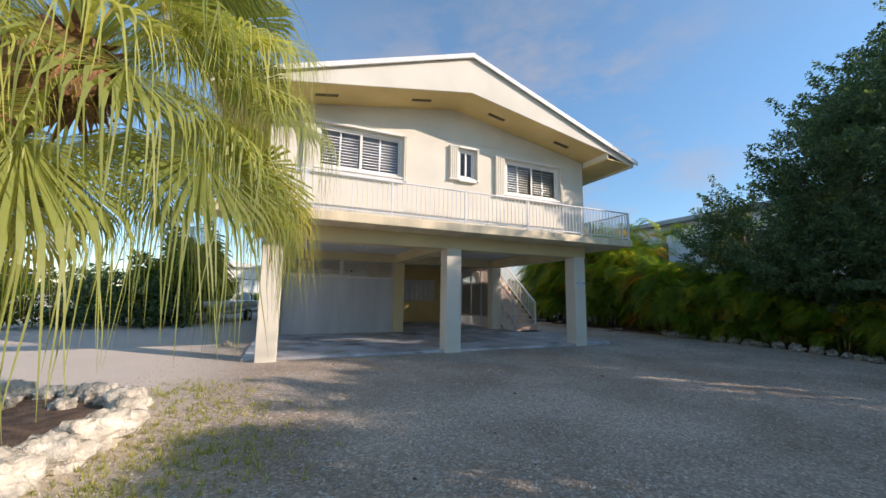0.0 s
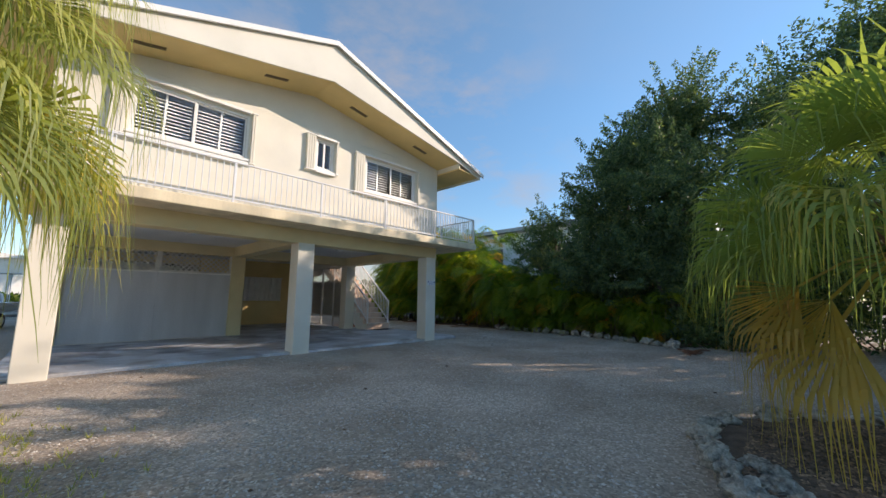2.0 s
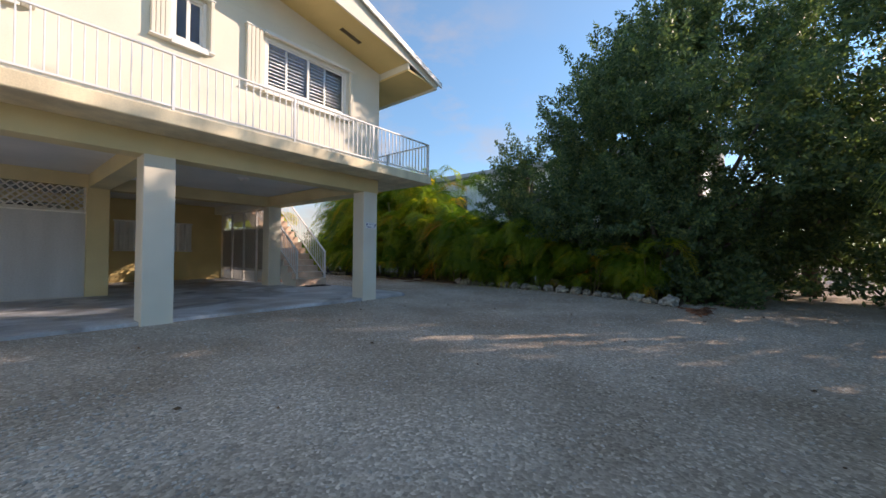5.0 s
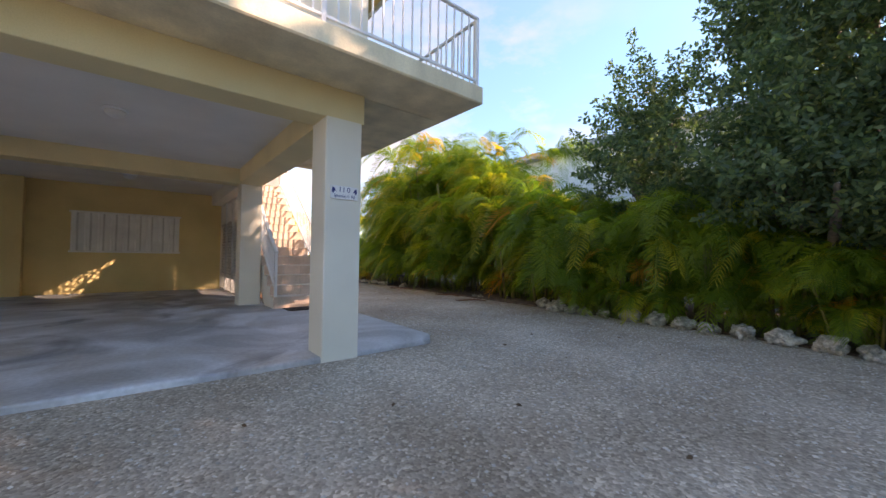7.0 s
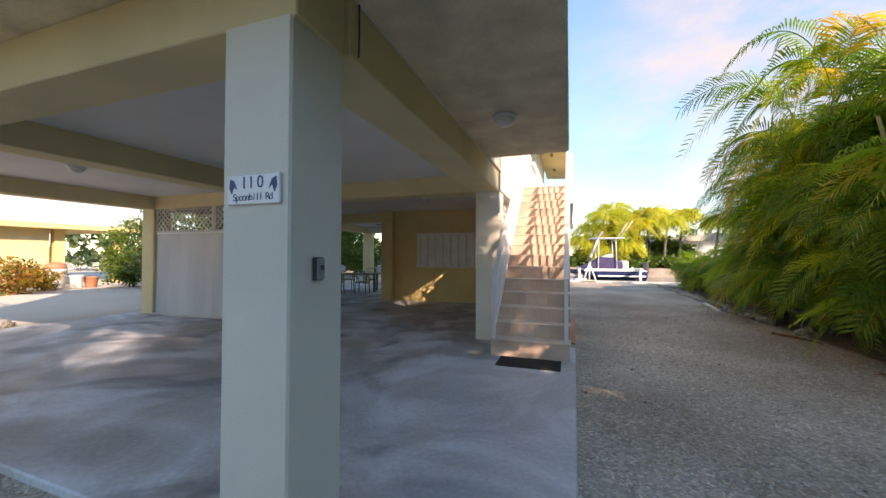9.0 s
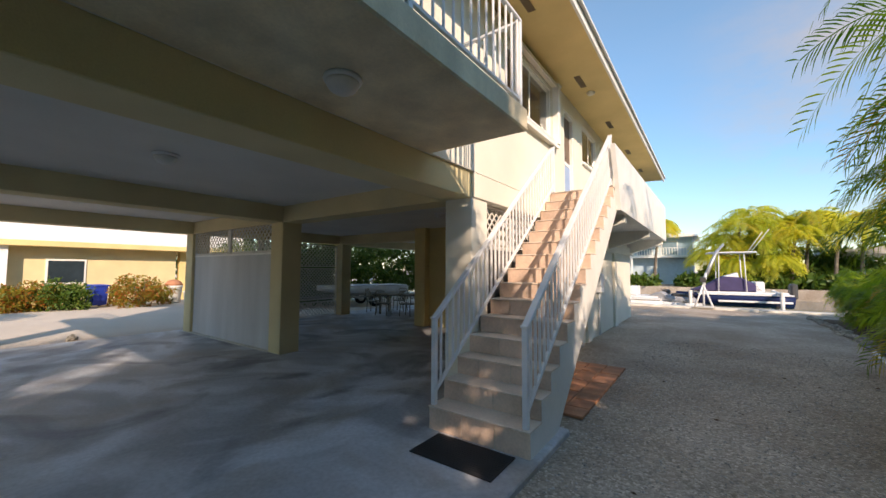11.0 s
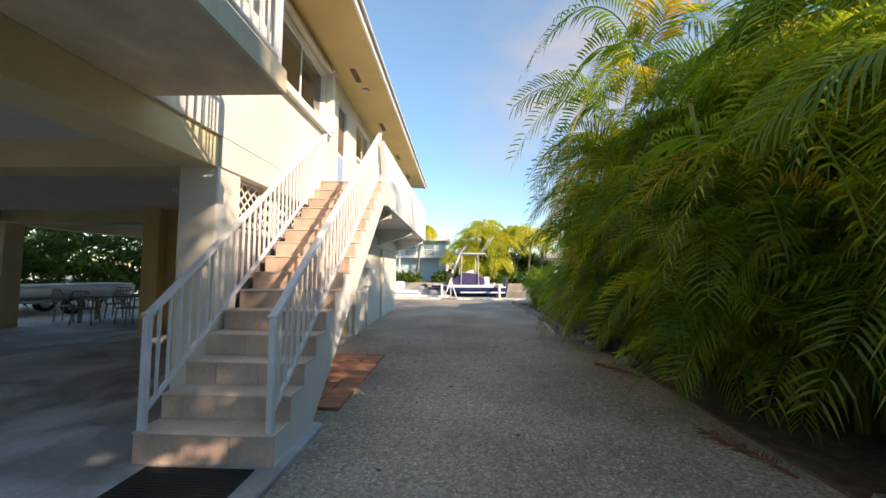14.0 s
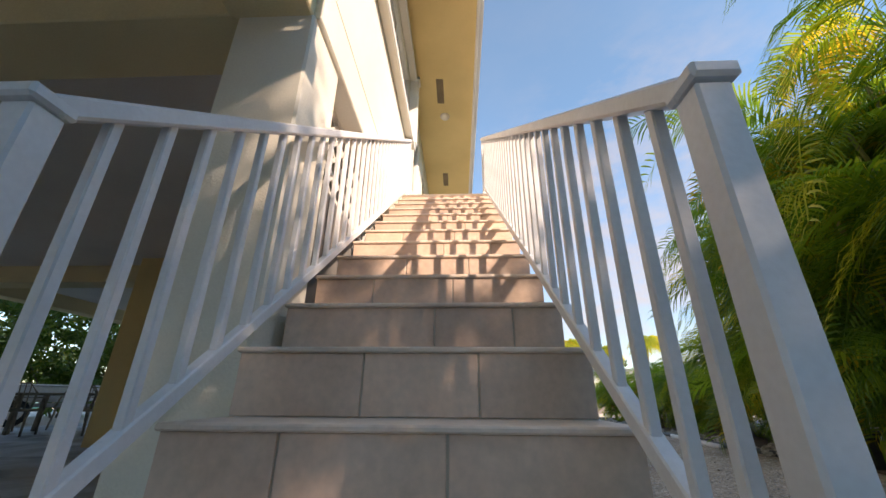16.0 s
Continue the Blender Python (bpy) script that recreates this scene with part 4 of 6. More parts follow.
def areca(seed, height, fronds, spread=0.5):
    """A clump of areca palm: ringed canes and arching feather leaves down to the ground."""
    rng = random.Random(seed)
    root = holder("areca_palm", "yellow-green areca palm clump in the driveway hedge", "palm", group="areca hedge")
    verts, faces = [], []
    for i in range(7):
        a, r = rng.uniform(0, 6.28), rng.uniform(0.05, spread)
        x, y = r * math.cos(a), r * math.sin(a)
        h = height * rng.uniform(0.35, 0.62)
        lx, ly = x * 1.9, y * 1.9
        part("cane", tube([(x, y, -0.1), ((x + lx) / 2, (y + ly) / 2, h * 0.5), (lx, ly, h)], [0.035, 0.03, 0.026], surface_cane, 6), root)
    heads = []
    for i in range(max(8, fronds // 8)):
        a, r = rng.uniform(0, 6.28), spread * rng.random() ** 0.5 * 1.7
        heads.append(Vector((r * math.cos(a), r * math.sin(a), height * rng.choice((0.10, 0.18, 0.26, 0.36, 0.46, 0.54)) * rng.uniform(0.8, 1.15))))
    for i in range(fronds):
        h = heads[i % len(heads)]
        s = h.z / (height * 0.6)
        a = i * 2.399963 + rng.uniform(-0.5, 0.5)
        out = Vector((math.cos(a), math.sin(a), 0)) + Vector((h.x, h.y, 0)) * 0.5
        out = out.normalized()
        ln = rng.uniform(1.1, 1.85) * (0.85 + 0.06 * height) * min(1, 0.62 + 0.7 * s)
        rise = rng.uniform(0.75, 1.35) * ln * (0.6 + 0.5 * s)
        pinnate_frond(rng, verts, faces, h + out * 0.06, out, ln, rise, rise * rng.uniform(0.65, 1.4), 0.40, 46, 0.0165, rng.uniform(0.2, 0.55))
    tagged(part("fronds", raw_mesh("fronds", verts, faces, ARECA), root), kind="stuff")
    return root


surface_cane = surface("areca_cane", (0.23, 0.20, 0.06), 0.6, 0.15, 4, 30, 0.2)


def hedge_line(y):
    """Where the planted edge of the hedge runs."""
    if y < -1.0:
        return 5.55 - 0.055 * (y + 1.0) ** 2
    return 5.55 + 0.3 * max(0, min(1, (y - 0.5) / 2.5))


rng = random.Random(11)
low = [areca(21 + i, 3.6, 74) for i in range(3)]
tall = [areca(31 + i, 6.6, 130, 0.85) for i in range(3)]


def hedge_scale(y):
    """How far the clumps have grown along the hedge: low at the street, tallest beside the stairs."""
    stops = [(-6, 0.55), (-3.2, 0.62), (-1.6, 0.86), (0.5, 1.0), (3.0, 1.06), (4.0, 0.86), (5.2, 1.0), (7.5, 1.14), (10.2, 1.12), (11.2, 0.62), (20, 0.52)]
    for (a, u), (b, v) in zip(stops, stops[1:]):
        if y <= b:
            return u + (v - u) * (y - a) / (b - a)
    return 0.52


placed = set()
y = -5.6
i = 0
while y < 19.5:
    for row in range(2):
        big = 3.4 < y < 10.8
        src = (tall if big else low)[i % 3]
        s = hedge_scale(y) * rng.uniform(0.9, 1.1)
        x = hedge_line(y) + (0.65 if y > 2 else 0.5) + row * 1.15 + rng.uniform(-0.2, 0.2) + (0.35 if big else 0) + (0.3 if y > 10.8 else 0)
        m = pose(x, y + row * 0.5 + rng.uniform(-0.2, 0.2), -0.02, 0, 0, rng.uniform(0, 360)) @ Matrix.Diagonal((s, s, s * rng.uniform(0.95, 1.12), 1))
        if src.name not in placed:
            placed.add(src.name)
            src.matrix_world = m
        else:
            copy_thing(src, m).scale = m.to_scale()
        i += 1
    y += 0.95 if y < 3.4 else 1.1


def fan_leaf(rng, verts, faces, base, out, petiole, length, segs, droop, pitch, span=250):
    """A fan leaf on a stalk: a pleated blade, split into long strands that hang at the tips."""
    up = Vector((0, 0, 1))
    roll = rng.uniform(-0.8, 0.8)
    d = (out * math.cos(pitch) + up * math.sin(pitch)).normalized()
    side = (Vector((-out.y, out.x, 0)).normalized() + up * roll).normalized()
    nrm = side.cross(d).normalized()
    mid = base + d * petiole * 0.55
    hub = base + d * petiole - up * petiole * 0.16
    w = side * 0.018
    k0 = len(verts)
    for p in (base, mid, hub):
        verts.append(tuple(p + w))
        verts.append(tuple(p - w))
    faces.extend([(k0, k0 + 1, k0 + 3, k0 + 2), (k0 + 2, k0 + 3, k0 + 5, k0 + 4)])
    hub_i = k0 + 4
    d2 = (d - up * 0.4).normalized()
    step = radians(span) / (segs - 1)
    for i in range(segs):
        a = -radians(span / 2) + step * i
        v = (d2 * math.cos(a) + side * math.sin(a) + nrm * (0.13 * (i % 2) - 0.22 * abs(math.sin(a)))).normalized()
        ll = length * (0.70 + 0.30 * math.cos(a * 0.7)) * rng.uniform(0.9, 1.08)
        wv = (side * math.cos(a) - d2 * math.sin(a)).normalized() * ll * 0.48 * step * 0.48
        g = droop * rng.uniform(0.75, 1.2)
        p = hub + v * ll * 0.48 - up * ll * 0.07 * g
        q = len(verts)
        spine = [(p, 1.0)]
        swing = Vector((rng.uniform(-0.12, 0.12), rng.uniform(-0.12, 0.12), 0))
        for f, bend in ((0.42, 0.5), (0.30, 0.88), (0.24, 0.97), (0.17, 0.98), (0.04, 0.98)):
            bend = min(0.98, bend * g * rng.uniform(0.85, 1.1))
            p = p + (v * (1 - bend) - up * bend + swing * bend) * ll * 0.13
            spine.append((p, f))
        for p, f in spine:
            verts.append(tuple(p + wv * f))
            verts.append(tuple(p - wv * f))
        faces.append((hub_i, q, q + 1))
        for j in range(5):
            e = q + 2 * j
            faces.append((e, e + 2, e + 3, e + 1))


def fan_palm(label, trunk_pts, trunk_r, seed, leaves, length, petiole, mat, dead, lo=-55, droop=0.9, segs=52):
    """A fan palm; dead lists the headings of its dry, hanging leaves."""
    rng = random.Random(seed)
    base = Vector(trunk_pts[0])
    top = Vector(trunk_pts[-1]) - base
    root = holder("fan_palm", label, "palm", *base)
    part("trunk", tube([Vector(p) - base for p in trunk_pts], trunk_r, BARK, 14), root, "rough brown palm trunk")
    fv, ff, dv, df, bv, bf = [], [], [], [], [], []
    for i in range(leaves):
        a = i * 2.399963 + rng.uniform(-0.2, 0.2)
        t = i / leaves
        pitch = radians(80 + (lo - 80) * t ** 0.85 + rng.uniform(-13, 13))
        out = Vector((math.cos(a), math.sin(a), 0))
        b = top + out * 0.10 + Vector((0, 0, 0.25 - 0.45 * t))
        fan_leaf(rng, fv, ff, b, out, petiole * rng.uniform(0.85, 1.15), length * rng.uniform(0.8, 1.15), segs, droop * rng.uniform(0.75, 1.2) * (0.5 + 0.7 * t), pitch)
        for j in range(3):
            c = top + out * rng.uniform(0.08, 0.2) + Vector((0, 0, rng.uniform(-0.45, 0.15)))
            e = c + out * rng.uniform(0.05, 0.2) + Vector((rng.uniform(-.1, .1), rng.uniform(-.1, .1), rng.uniform(-0.35, 0.25)))
            k = len(bv)
            s = Vector((-out.y, out.x, 0)) * 0.05
            bv.extend([tuple(c + s), tuple(c - s), tuple(e)])
            bf.append((k, k + 1, k + 2))
    for a, pitch in dead:
        out = Vector((math.cos(radians(a)), math.sin(radians(a)), 0))
        fan_leaf(rng, dv, df, top + out * 0.1 - Vector((0, 0, 0.25)), out, petiole * rng.uniform(0.75, 1.05), length * rng.uniform(0.8, 1.05), 34, 1.3, radians(pitch), 120)
    tagged(part("foliage", raw_mesh("foliage", fv, ff, mat), root), kind="stuff")
    if df:
        tagged(part("dry_foliage", raw_mesh("dry_foliage", dv, df, DEAD), root, "drooping dry brown leaves"), kind="stuff")
    tagged(part("fibre", raw_mesh("fibre", bv, bf, BARK), root, "brown fibrous leaf bases"), kind="stuff")
    return root


fan_palm("green fan palm with drooping dry leaves in a stone-edged bed", [(-3.55, -9.72, -0.1), (-3.55, -9.72, 0.12), (-3.55, -9.71, 0.35), (-3.54, -9.70, 0.7), (-3.52, -9.69, 1.2), (-3.5, -9.68, 2.1)], [0.33, 0.26, 0.19, 0.16, 0.15, 0.15], 3, 40, 1.2, 0.95, FAN_R, [(118, -14), (128, -26), (106, -22), (140, -32), (112, -36)], -4, 1.05, 62)
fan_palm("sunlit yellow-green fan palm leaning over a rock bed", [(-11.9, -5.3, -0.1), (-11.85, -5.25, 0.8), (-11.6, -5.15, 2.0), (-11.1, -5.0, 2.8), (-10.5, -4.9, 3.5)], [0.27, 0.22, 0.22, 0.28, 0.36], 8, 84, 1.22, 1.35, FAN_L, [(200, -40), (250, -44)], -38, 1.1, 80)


def leaf_cloud(name, centres, radii, per, size, mat, seed, flat=0.45):
    """Many small leaves around clump centres."""
    g = np.random.default_rng(seed)
    per = np.broadcast_to(per, len(centres))
    n = int(per.sum())
    c = np.repeat(np.asarray(centres, float), per, axis=0)
    r = np.repeat(np.asarray(radii, float), per)[:, None]
    v = g.normal(size=(n, 3))
    v /= np.linalg.norm(v, axis=1)[:, None]
    v *= g.random((n, 1)) ** 0.45 * r
    v[:, 2] *= 0.75
    p = c + v
    d = v / (r + 1e-6) + g.normal(size=(n, 3)) * 0.7
    d /= np.linalg.norm(d, axis=1)[:, None]
    s = np.cross(d, g.normal(size=(n, 3)))
    s /= np.linalg.norm(s, axis=1)[:, None]
    ln = size * g.uniform(0.7, 1.35, (n, 1))
    a, b, e, f = p, p + d * ln * 0.5 + s * ln * flat * 0.5, p + d * ln, p + d * ln * 0.5 - s * ln * flat * 0.5
    verts = np.stack([a, b, e, f], 1).reshape(-1, 3)
    return raw_mesh(name, verts.tolist(), [(4 * i, 4 * i + 1, 4 * i + 2, 4 * i + 3) for i in range(n)], mat)


def broad_tree(label, x, y, height, radius, low, seed, clumps, per, size, group="", spray=15):
    """A trunk that forks into limbs, with leaf clumps in uneven lobes."""
    rng = random.Random(seed)
    root = holder("tree", label, "tree", x, y, -0.05, group=group)
    fork = height * 0.22
    part("trunk", tube([(0, 0, 0), (0.05, 0.02, fork * 0.5), (0.1, -0.05, fork)], [0.24, 0.19, 0.17], TRUNK, 10), root)
    centres, radii = [], []
    lobes = []
    for i in range(30):
        a = i * 2.4 + rng.uniform(-0.4, 0.4)
        h = low + (height - low) * (0.03 + 0.88 * ((i * 0.618) % 1.0) ** 1.15)
        k = (h - low) / (height - low)
        rr = radius * (1 - 0.80 * k * k) * rng.uniform(0.45, 0.9)
        tip = Vector((rr * math.cos(a), rr * math.sin(a), h))
        mid = tip * 0.5 + Vector((0, 0, fork * 0.4))
        part("limb", tube([(0.1, -0.05, fork * 0.9), tuple(mid), tuple(tip)], [0.11, 0.07, 0.03], TRUNK, 6), root)
        lobes.append((tip, radius * rng.uniform(0.24, 0.42)))
    for i in range(clumps):
        c, r = lobes[i % len(lobes)]
        v = Vector((rng.gauss(0, 1), rng.gauss(0, 1), rng.gauss(0, 0.9)))
        v = v.normalized() * r * rng.uniform(0.35, 1.12)
        p = c + v
        if p.z < low * 0.6 or p.z > height * 1.08:
            p.z = max(low * 0.6, min(height, p.z))
        centres.append(tuple(p))
        radii.append(rng.uniform(0.22, 0.5) * radius / 4)
    per = [per] * len(centres)
    for c, r in lobes:
        for j in range(int(4.5 * radius)):
            v = Vector((rng.gauss(0, 1), rng.gauss(0, 1), rng.gauss(0.15, 0.8))).normalized()
            q = c + v * r * 0.9
            for k in range(7):
                q = q + (v * 0.8 + Vector((rng.uniform(-.3, .3), rng.uniform(-.3, .3), 0.35))) * 0.15
                if q.z > low * 0.5:
                    centres.append(tuple(q))
                    radii.append(0.2 - 0.022 * k)
                    per.append(spray)
    tagged(part("crown", leaf_cloud("crown", centres, radii, per, size, TREE_LEAF, seed), root, "dark green feathery leaves"), kind="stuff")
    return root


broad_tree("large dark green tree behind the driveway hedge", 7.4, -6.3, 10.4, 4.1, 0.7, 4, 800, 84, 0.12)
broad_tree("dark green feathery tree leaning over the hedge", 7.7, -3.8, 8.9, 2.2, 0.4, 17, 330, 62, 0.118, spray=11)
broad_tree("small dark green tree rising out of the hedge", 6.9, -0.9, 5.2, 1.7, 0.9, 23, 130, 60, 0.105, "hedge trees")
broad_tree("small dark green tree rising out of the hedge", 6.2, -3.3, 4.0, 1.9, 1.0, 24, 260, 60, 0.105, "hedge trees")
broad_tree("small dark green tree rising out of the hedge", 6.0, -5.6, 4.2, 2.0, 1.0, 25, 260, 60, 0.105, "hedge trees")
broad_tree("dark green tree beyond the driveway", 9.6, -9.0, 10.6, 3.0, 1.2, 6, 420, 46, 0.15, "shade trees", 7)
broad_tree("dark green tree at the street side", 6.4, -11.8, 10.4, 3.7, 1.8, 9, 700, 60, 0.125, "shade trees", 5)
broad_tree("dark green tree at the street side", 3.2, -13.2, 6.8, 3.0, 1.4, 12, 300, 26, 0.22, "shade trees", 5)


def bush(label, x, y, rx, ry, h, mat, seed, clumps, per, size, category="shrub", name="shrub", group=""):
    rng = random.Random(seed)
    root = holder(name, label, category, x, y, -0.02, group=group)
    for i in range(4):
        a = i * 1.7
        part("stem", tube([(0.1 * math.cos(a), 0.1 * math.sin(a), 0), (rx * 0.4 * math.cos(a), ry * 0.4 * math.sin(a), h * 0.6)], [0.03, 0.015], TRUNK, 5), root)
    c, r = [], []
    for i in range(clumps):
        u, v = rng.uniform(-1, 1), rng.uniform(-1, 1)
        top = h * (0.75 + 0.25 * math.sin(u * 5 + seed) * math.cos(v * 4)) * (1 - 0.35 * max(abs(u), abs(v)) ** 4)
        c.append((u * rx, v * ry, rng.uniform(0.12, 1) * top))
        r.append(rng.uniform(0.18, 0.36))
    tagged(part("foliage", leaf_cloud("foliage", c, r, per, size, mat, seed), root), kind="stuff")
    return root


bush("dense dark green shrub beside the yard", -15.0, 11.2, 2.6, 2.0, 2.6, TREE_LEAF, 41, 240, 60, 0.16)
bush("sunlit green hedge behind the terrace", -13.6, 17.5, 1.1, 7.5, 5.4, SHRUB_LEAF, 42, 800, 46, 0.20, "hedge", "hedge")
bush("small orange and green croton shrub by the yellow house", -20.4, 3.2, 0.9, 0.9, 1.3, RED_LEAF, 43, 90, 50, 0.16)
bush("orange and green croton shrub by the bin", -19.7, 6.9, 1.0, 1.0, 1.7, RED_LEAF, 44, 70, 50, 0.15)
bush("small bright green shrub in the neighbour's yard", -20.0, 4.2, 0.9, 0.7, 1.6, SHRUB_LEAF, 45, 60, 50, 0.15)
bush("tall green tree-like shrub between the houses", -18.6, 10.4, 0.8, 0.8, 3.8, SHRUB_LEAF, 46, 120, 50, 0.16)
bush("dense dark green hedge at the street side", 8.0, -10.4, 1.4, 3.6, 2.6, TREE_LEAF, 48, 260, 60, 0.14, "hedge", "hedge")
bush("weedy green shrub at the end of the hedge", 6.0, -6.6, 1.6, 1.0, 1.6, TREE_LEAF, 47, 120, 60, 0.13)


# ---- rocks and beds ----
def rock_mesh(seed, mat, sub=4):
    bm = bmesh.new()
    bmesh.ops.create_icosphere(bm, subdivisions=sub, radius=0.5)
    off = Vector((seed * 7.3, seed * 3.1, seed * 1.7))
    for v in bm.verts:
        d = v.co.normalized()
        r = 0.42 + 0.20 * noise.noise(d * 1.6 + off) - 0.14 * abs(noise.noise(d * 4.2 + off)) - 0.10 * abs(noise.noise(d * 8.5 + off)) + 0.03
        v.co = Vector((d.x * r, d.y * r * 0.85, d.z * r * 0.72))
    me = bpy.data.meshes.new("rock")
    bm.to_mesh(me)
    bm.free()
    me.materials.append(mat)
    for f in me.polygons:
        f.use_smooth = True
    return me


ROCKS = [rock_mesh(i + 1, ROCK) for i in range(6)]
SUNLIT_ROCKS = [rock_mesh(i + 11, ROCK_SUNLIT) for i in range(5)]


def rock(x, y, s, rng, label, group, z=None, meshes=ROCKS):
    ob = tagged(new("rock", meshes[rng.randrange(len(meshes))]), label, "rock", group)
    ob.matrix_world = pose(x, y, -0.02 + (s * 0.18 if z is None else z), rng.uniform(-15, 15), rng.uniform(-15, 15), rng.uniform(0, 360)) @ Matrix.Diagonal((s, s * rng.uniform(0.8, 1.1), s * rng.uniform(0.8, 1.0), 1))


rng = random.Random(77)
y = -6.0
while y < 20:
    s = rng.uniform(0.30, 0.55) if y < 3 else rng.uniform(0.2, 0.4)
    if y < 1.5 or y > 9 or rng.random() < 0.25:
        rock(hedge_line(y) - 0.25 + rng.uniform(-0.08, 0.08), y, s, rng, "pale weathered coral rock edging the hedge", "hedge edging rocks")
    y += s * 0.95
for x, yy, s in ((-3.4, -8.15, 0.34), (-3.72, -8.05, 0.30), (-4.08, -8.06, 0.36), (-4.4, -8.15, 0.32), (-4.68, -8.25, 0.36), (-4.62, -8.5, 0.26), (-4.98, -8.36, 0.36), (-5.0, -8.68, 0.30), (-5.28, -8.5, 0.38), (-5.3, -8.82, 0.36), (-5.58, -8.72, 0.42), (-5.62, -9.08, 0.40), (-5.9, -9.15, 0.40), (-6.1, -9.6, 0.5), (-6.0, -10.1, 0.5), (-2.9, -8.5, 0.4), (-2.5, -8.9, 0.36), (-2.2, -9.4, 0.4), (-2.0, -9.9, 0.4), (-4.75, -8.62, 0.3)):
    rock(x, yy, s, rng, "pitted coral rock edging the palm bed", "palm bed rocks")
for i in range(26):
    a = i / 26 * 6.283
    rock(-11.75 + 1.5 * math.cos(a), -3.9 + 1.75 * math.sin(a), rng.uniform(0.42, 0.75), rng, "large pale coral rock of the palm bed, sunlight in its colour", "sunny bed rocks", meshes=SUNLIT_ROCKS)
for i in range(12):
    a = rng.uniform(0, 6.283)
    rock(-11.75 + 1.15 * math.cos(a), -3.9 + 1.3 * math.sin(a), rng.uniform(0.3, 0.5), rng, "large pale coral rock of the palm bed, sunlight in its colour", "sunny bed rocks", meshes=SUNLIT_ROCKS)
rock(-10.1, 3.0, 0.3, rng, "lone pale rock on the gravel", "")


def bed(name, pts, label, z=0.03):
    return structure(name, prism(pts, -0.1, z, "z", SOIL), label, "planting bed")


bed("planting_bed_palm", [(-3.2, -8.2), (-4.4, -8.15), (-5.3, -8.6), (-5.9, -9.3), (-5.8, -11.0), (-2.2, -11.0), (-2.2, -9.2)], "dark mulch bed with dry leaves under the palm")
bed("planting_bed_hedge", [(hedge_line(v) - 0.15, v) for v in (-6.2, -5, -4, -3, -2, -1, 0, 10, 20)] + [(9.5, 20), (9.5, -6.2)], "dark soil strip under the hedge", 0.01)
bed("planting_bed_left", [(-11.75 + 1.45 * math.cos(k / 12 * 6.283), -3.9 + 1.7 * math.sin(k / 12 * 6.283)) for k in range(12)], "dark soil bed inside a ring of rocks", 0.04)


def scatter(name, n, seed, area, size, mat, label, category, weight=None, lift=-0.02):
    """Loose small stones on the ground as one sheet of stones."""
    g = random.Random(seed)
    verts, faces = [], []
    while len(verts) < n * 6:
        x, yy = g.uniform(area[0], area[1]), g.uniform(area[2], area[3])
        if weight and not weight(x, yy):
            continue
        s = size * g.uniform(0.5, 1.6)
        a = g.uniform(0, 6.28)
        ca, sa = math.cos(a) * s, math.sin(a) * s
        b = g.uniform(0.5, 0.9)
        z = lift + s * 0.2
        k = len(verts)
        verts.extend([(x + ca, yy + sa, z), (x - sa * b, yy + ca * b, z + s * 0.1), (x - ca, yy - sa, z), (x + sa * b, yy - ca * b, z - s * 0.1), (x + ca * 0.1, yy + sa * 0.1, z + s * 0.5), (x, yy, z - s * 0.5)])
        faces.extend([(k + i, k + (i + 1) % 4, k + 4) for i in range(4)] + [(k + (i + 1) % 4, k + i, k + 5) for i in range(4)])
    return tagged(part(name, raw_mesh(name, verts, faces, mat)), label, category, kind="stuff")


STONE = surface("loose_stone", (0.47, 0.43, 0.385), 0.9, 0.12, 8, 60, 0.2, per_island=0.35)
off_slab = lambda x, yy: not (-9.6 < x < 1.4 and 0.0 < yy < 16)
scatter("gravel_stones", 15000, 1, (-11, 5.2, -9.5, 3), 0.013, STONE, "loose pale pea rock on the driveway", "gravel", off_slab)
scatter("gravel_stones", 10000, 2, (1.3, 5.3, -3, 12), 0.012, STONE, "loose pale pea rock beside the house", "gravel", off_slab)
scatter("gravel_stones", 7000, 3, (-10.6, -5.5, -8.6, -3), 0.014, STONE, "loose pale pea rock at the driveway entrance", "gravel", off_slab)
scatter("fallen_leaves", 70, 4, (-9, 5, -8, 10), 0.022, surface("dry_leaf_litter", (0.16, 0.09, 0.05), 0.9, 0.2, per_island=0.4), "dry brown leaves on the gravel", "leaf litter", off_slab)
scatter("mulch_chips", 9000, 5, (-5.6, -2.3, -10.9, -8.4), 0.014, surface("bark_chip", (0.25, 0.16, 0.105), 0.9, 0.25, per_island=0.7), "brown bark chips in the palm bed", "mulch", lift=0.03)


def grass_tufts(n, seed, areas):
    g = random.Random(seed)
    verts, faces = [], []
    for i in range(n):
        cx, cy, r = areas[i % len(areas)]
        x, yy = g.gauss(cx, r), g.gauss(cy, r)
        for j in range(7):
            a = g.uniform(0, 6.28)
            h = g.uniform(0.03, 0.085)
            o = Vector((math.cos(a), math.sin(a), 0))
            s = Vector((-o.y, o.x, 0)) * 0.004
            p = Vector((x, yy, -0.02)) + o * 0.01
            k = len(verts)
            verts.extend([tuple(p + s), tuple(p - s), tuple(p + o * h * 0.6 + Vector((0, 0, h)))])
            faces.append((k, k + 1, k + 2))
    return tagged(part("grass", raw_mesh("grass", verts, faces, FAN_L)), "sparse weedy grass growing through the gravel", "grass", kind="stuff")


grass_tufts(750, 6, [(-9.7, -4.2, 0.4), (-9.5, -3.4, 0.45), (-10.0, -5.2, 0.4), (-9.2, -5.0, 0.4), (-10.0, -2.3, 0.4)])


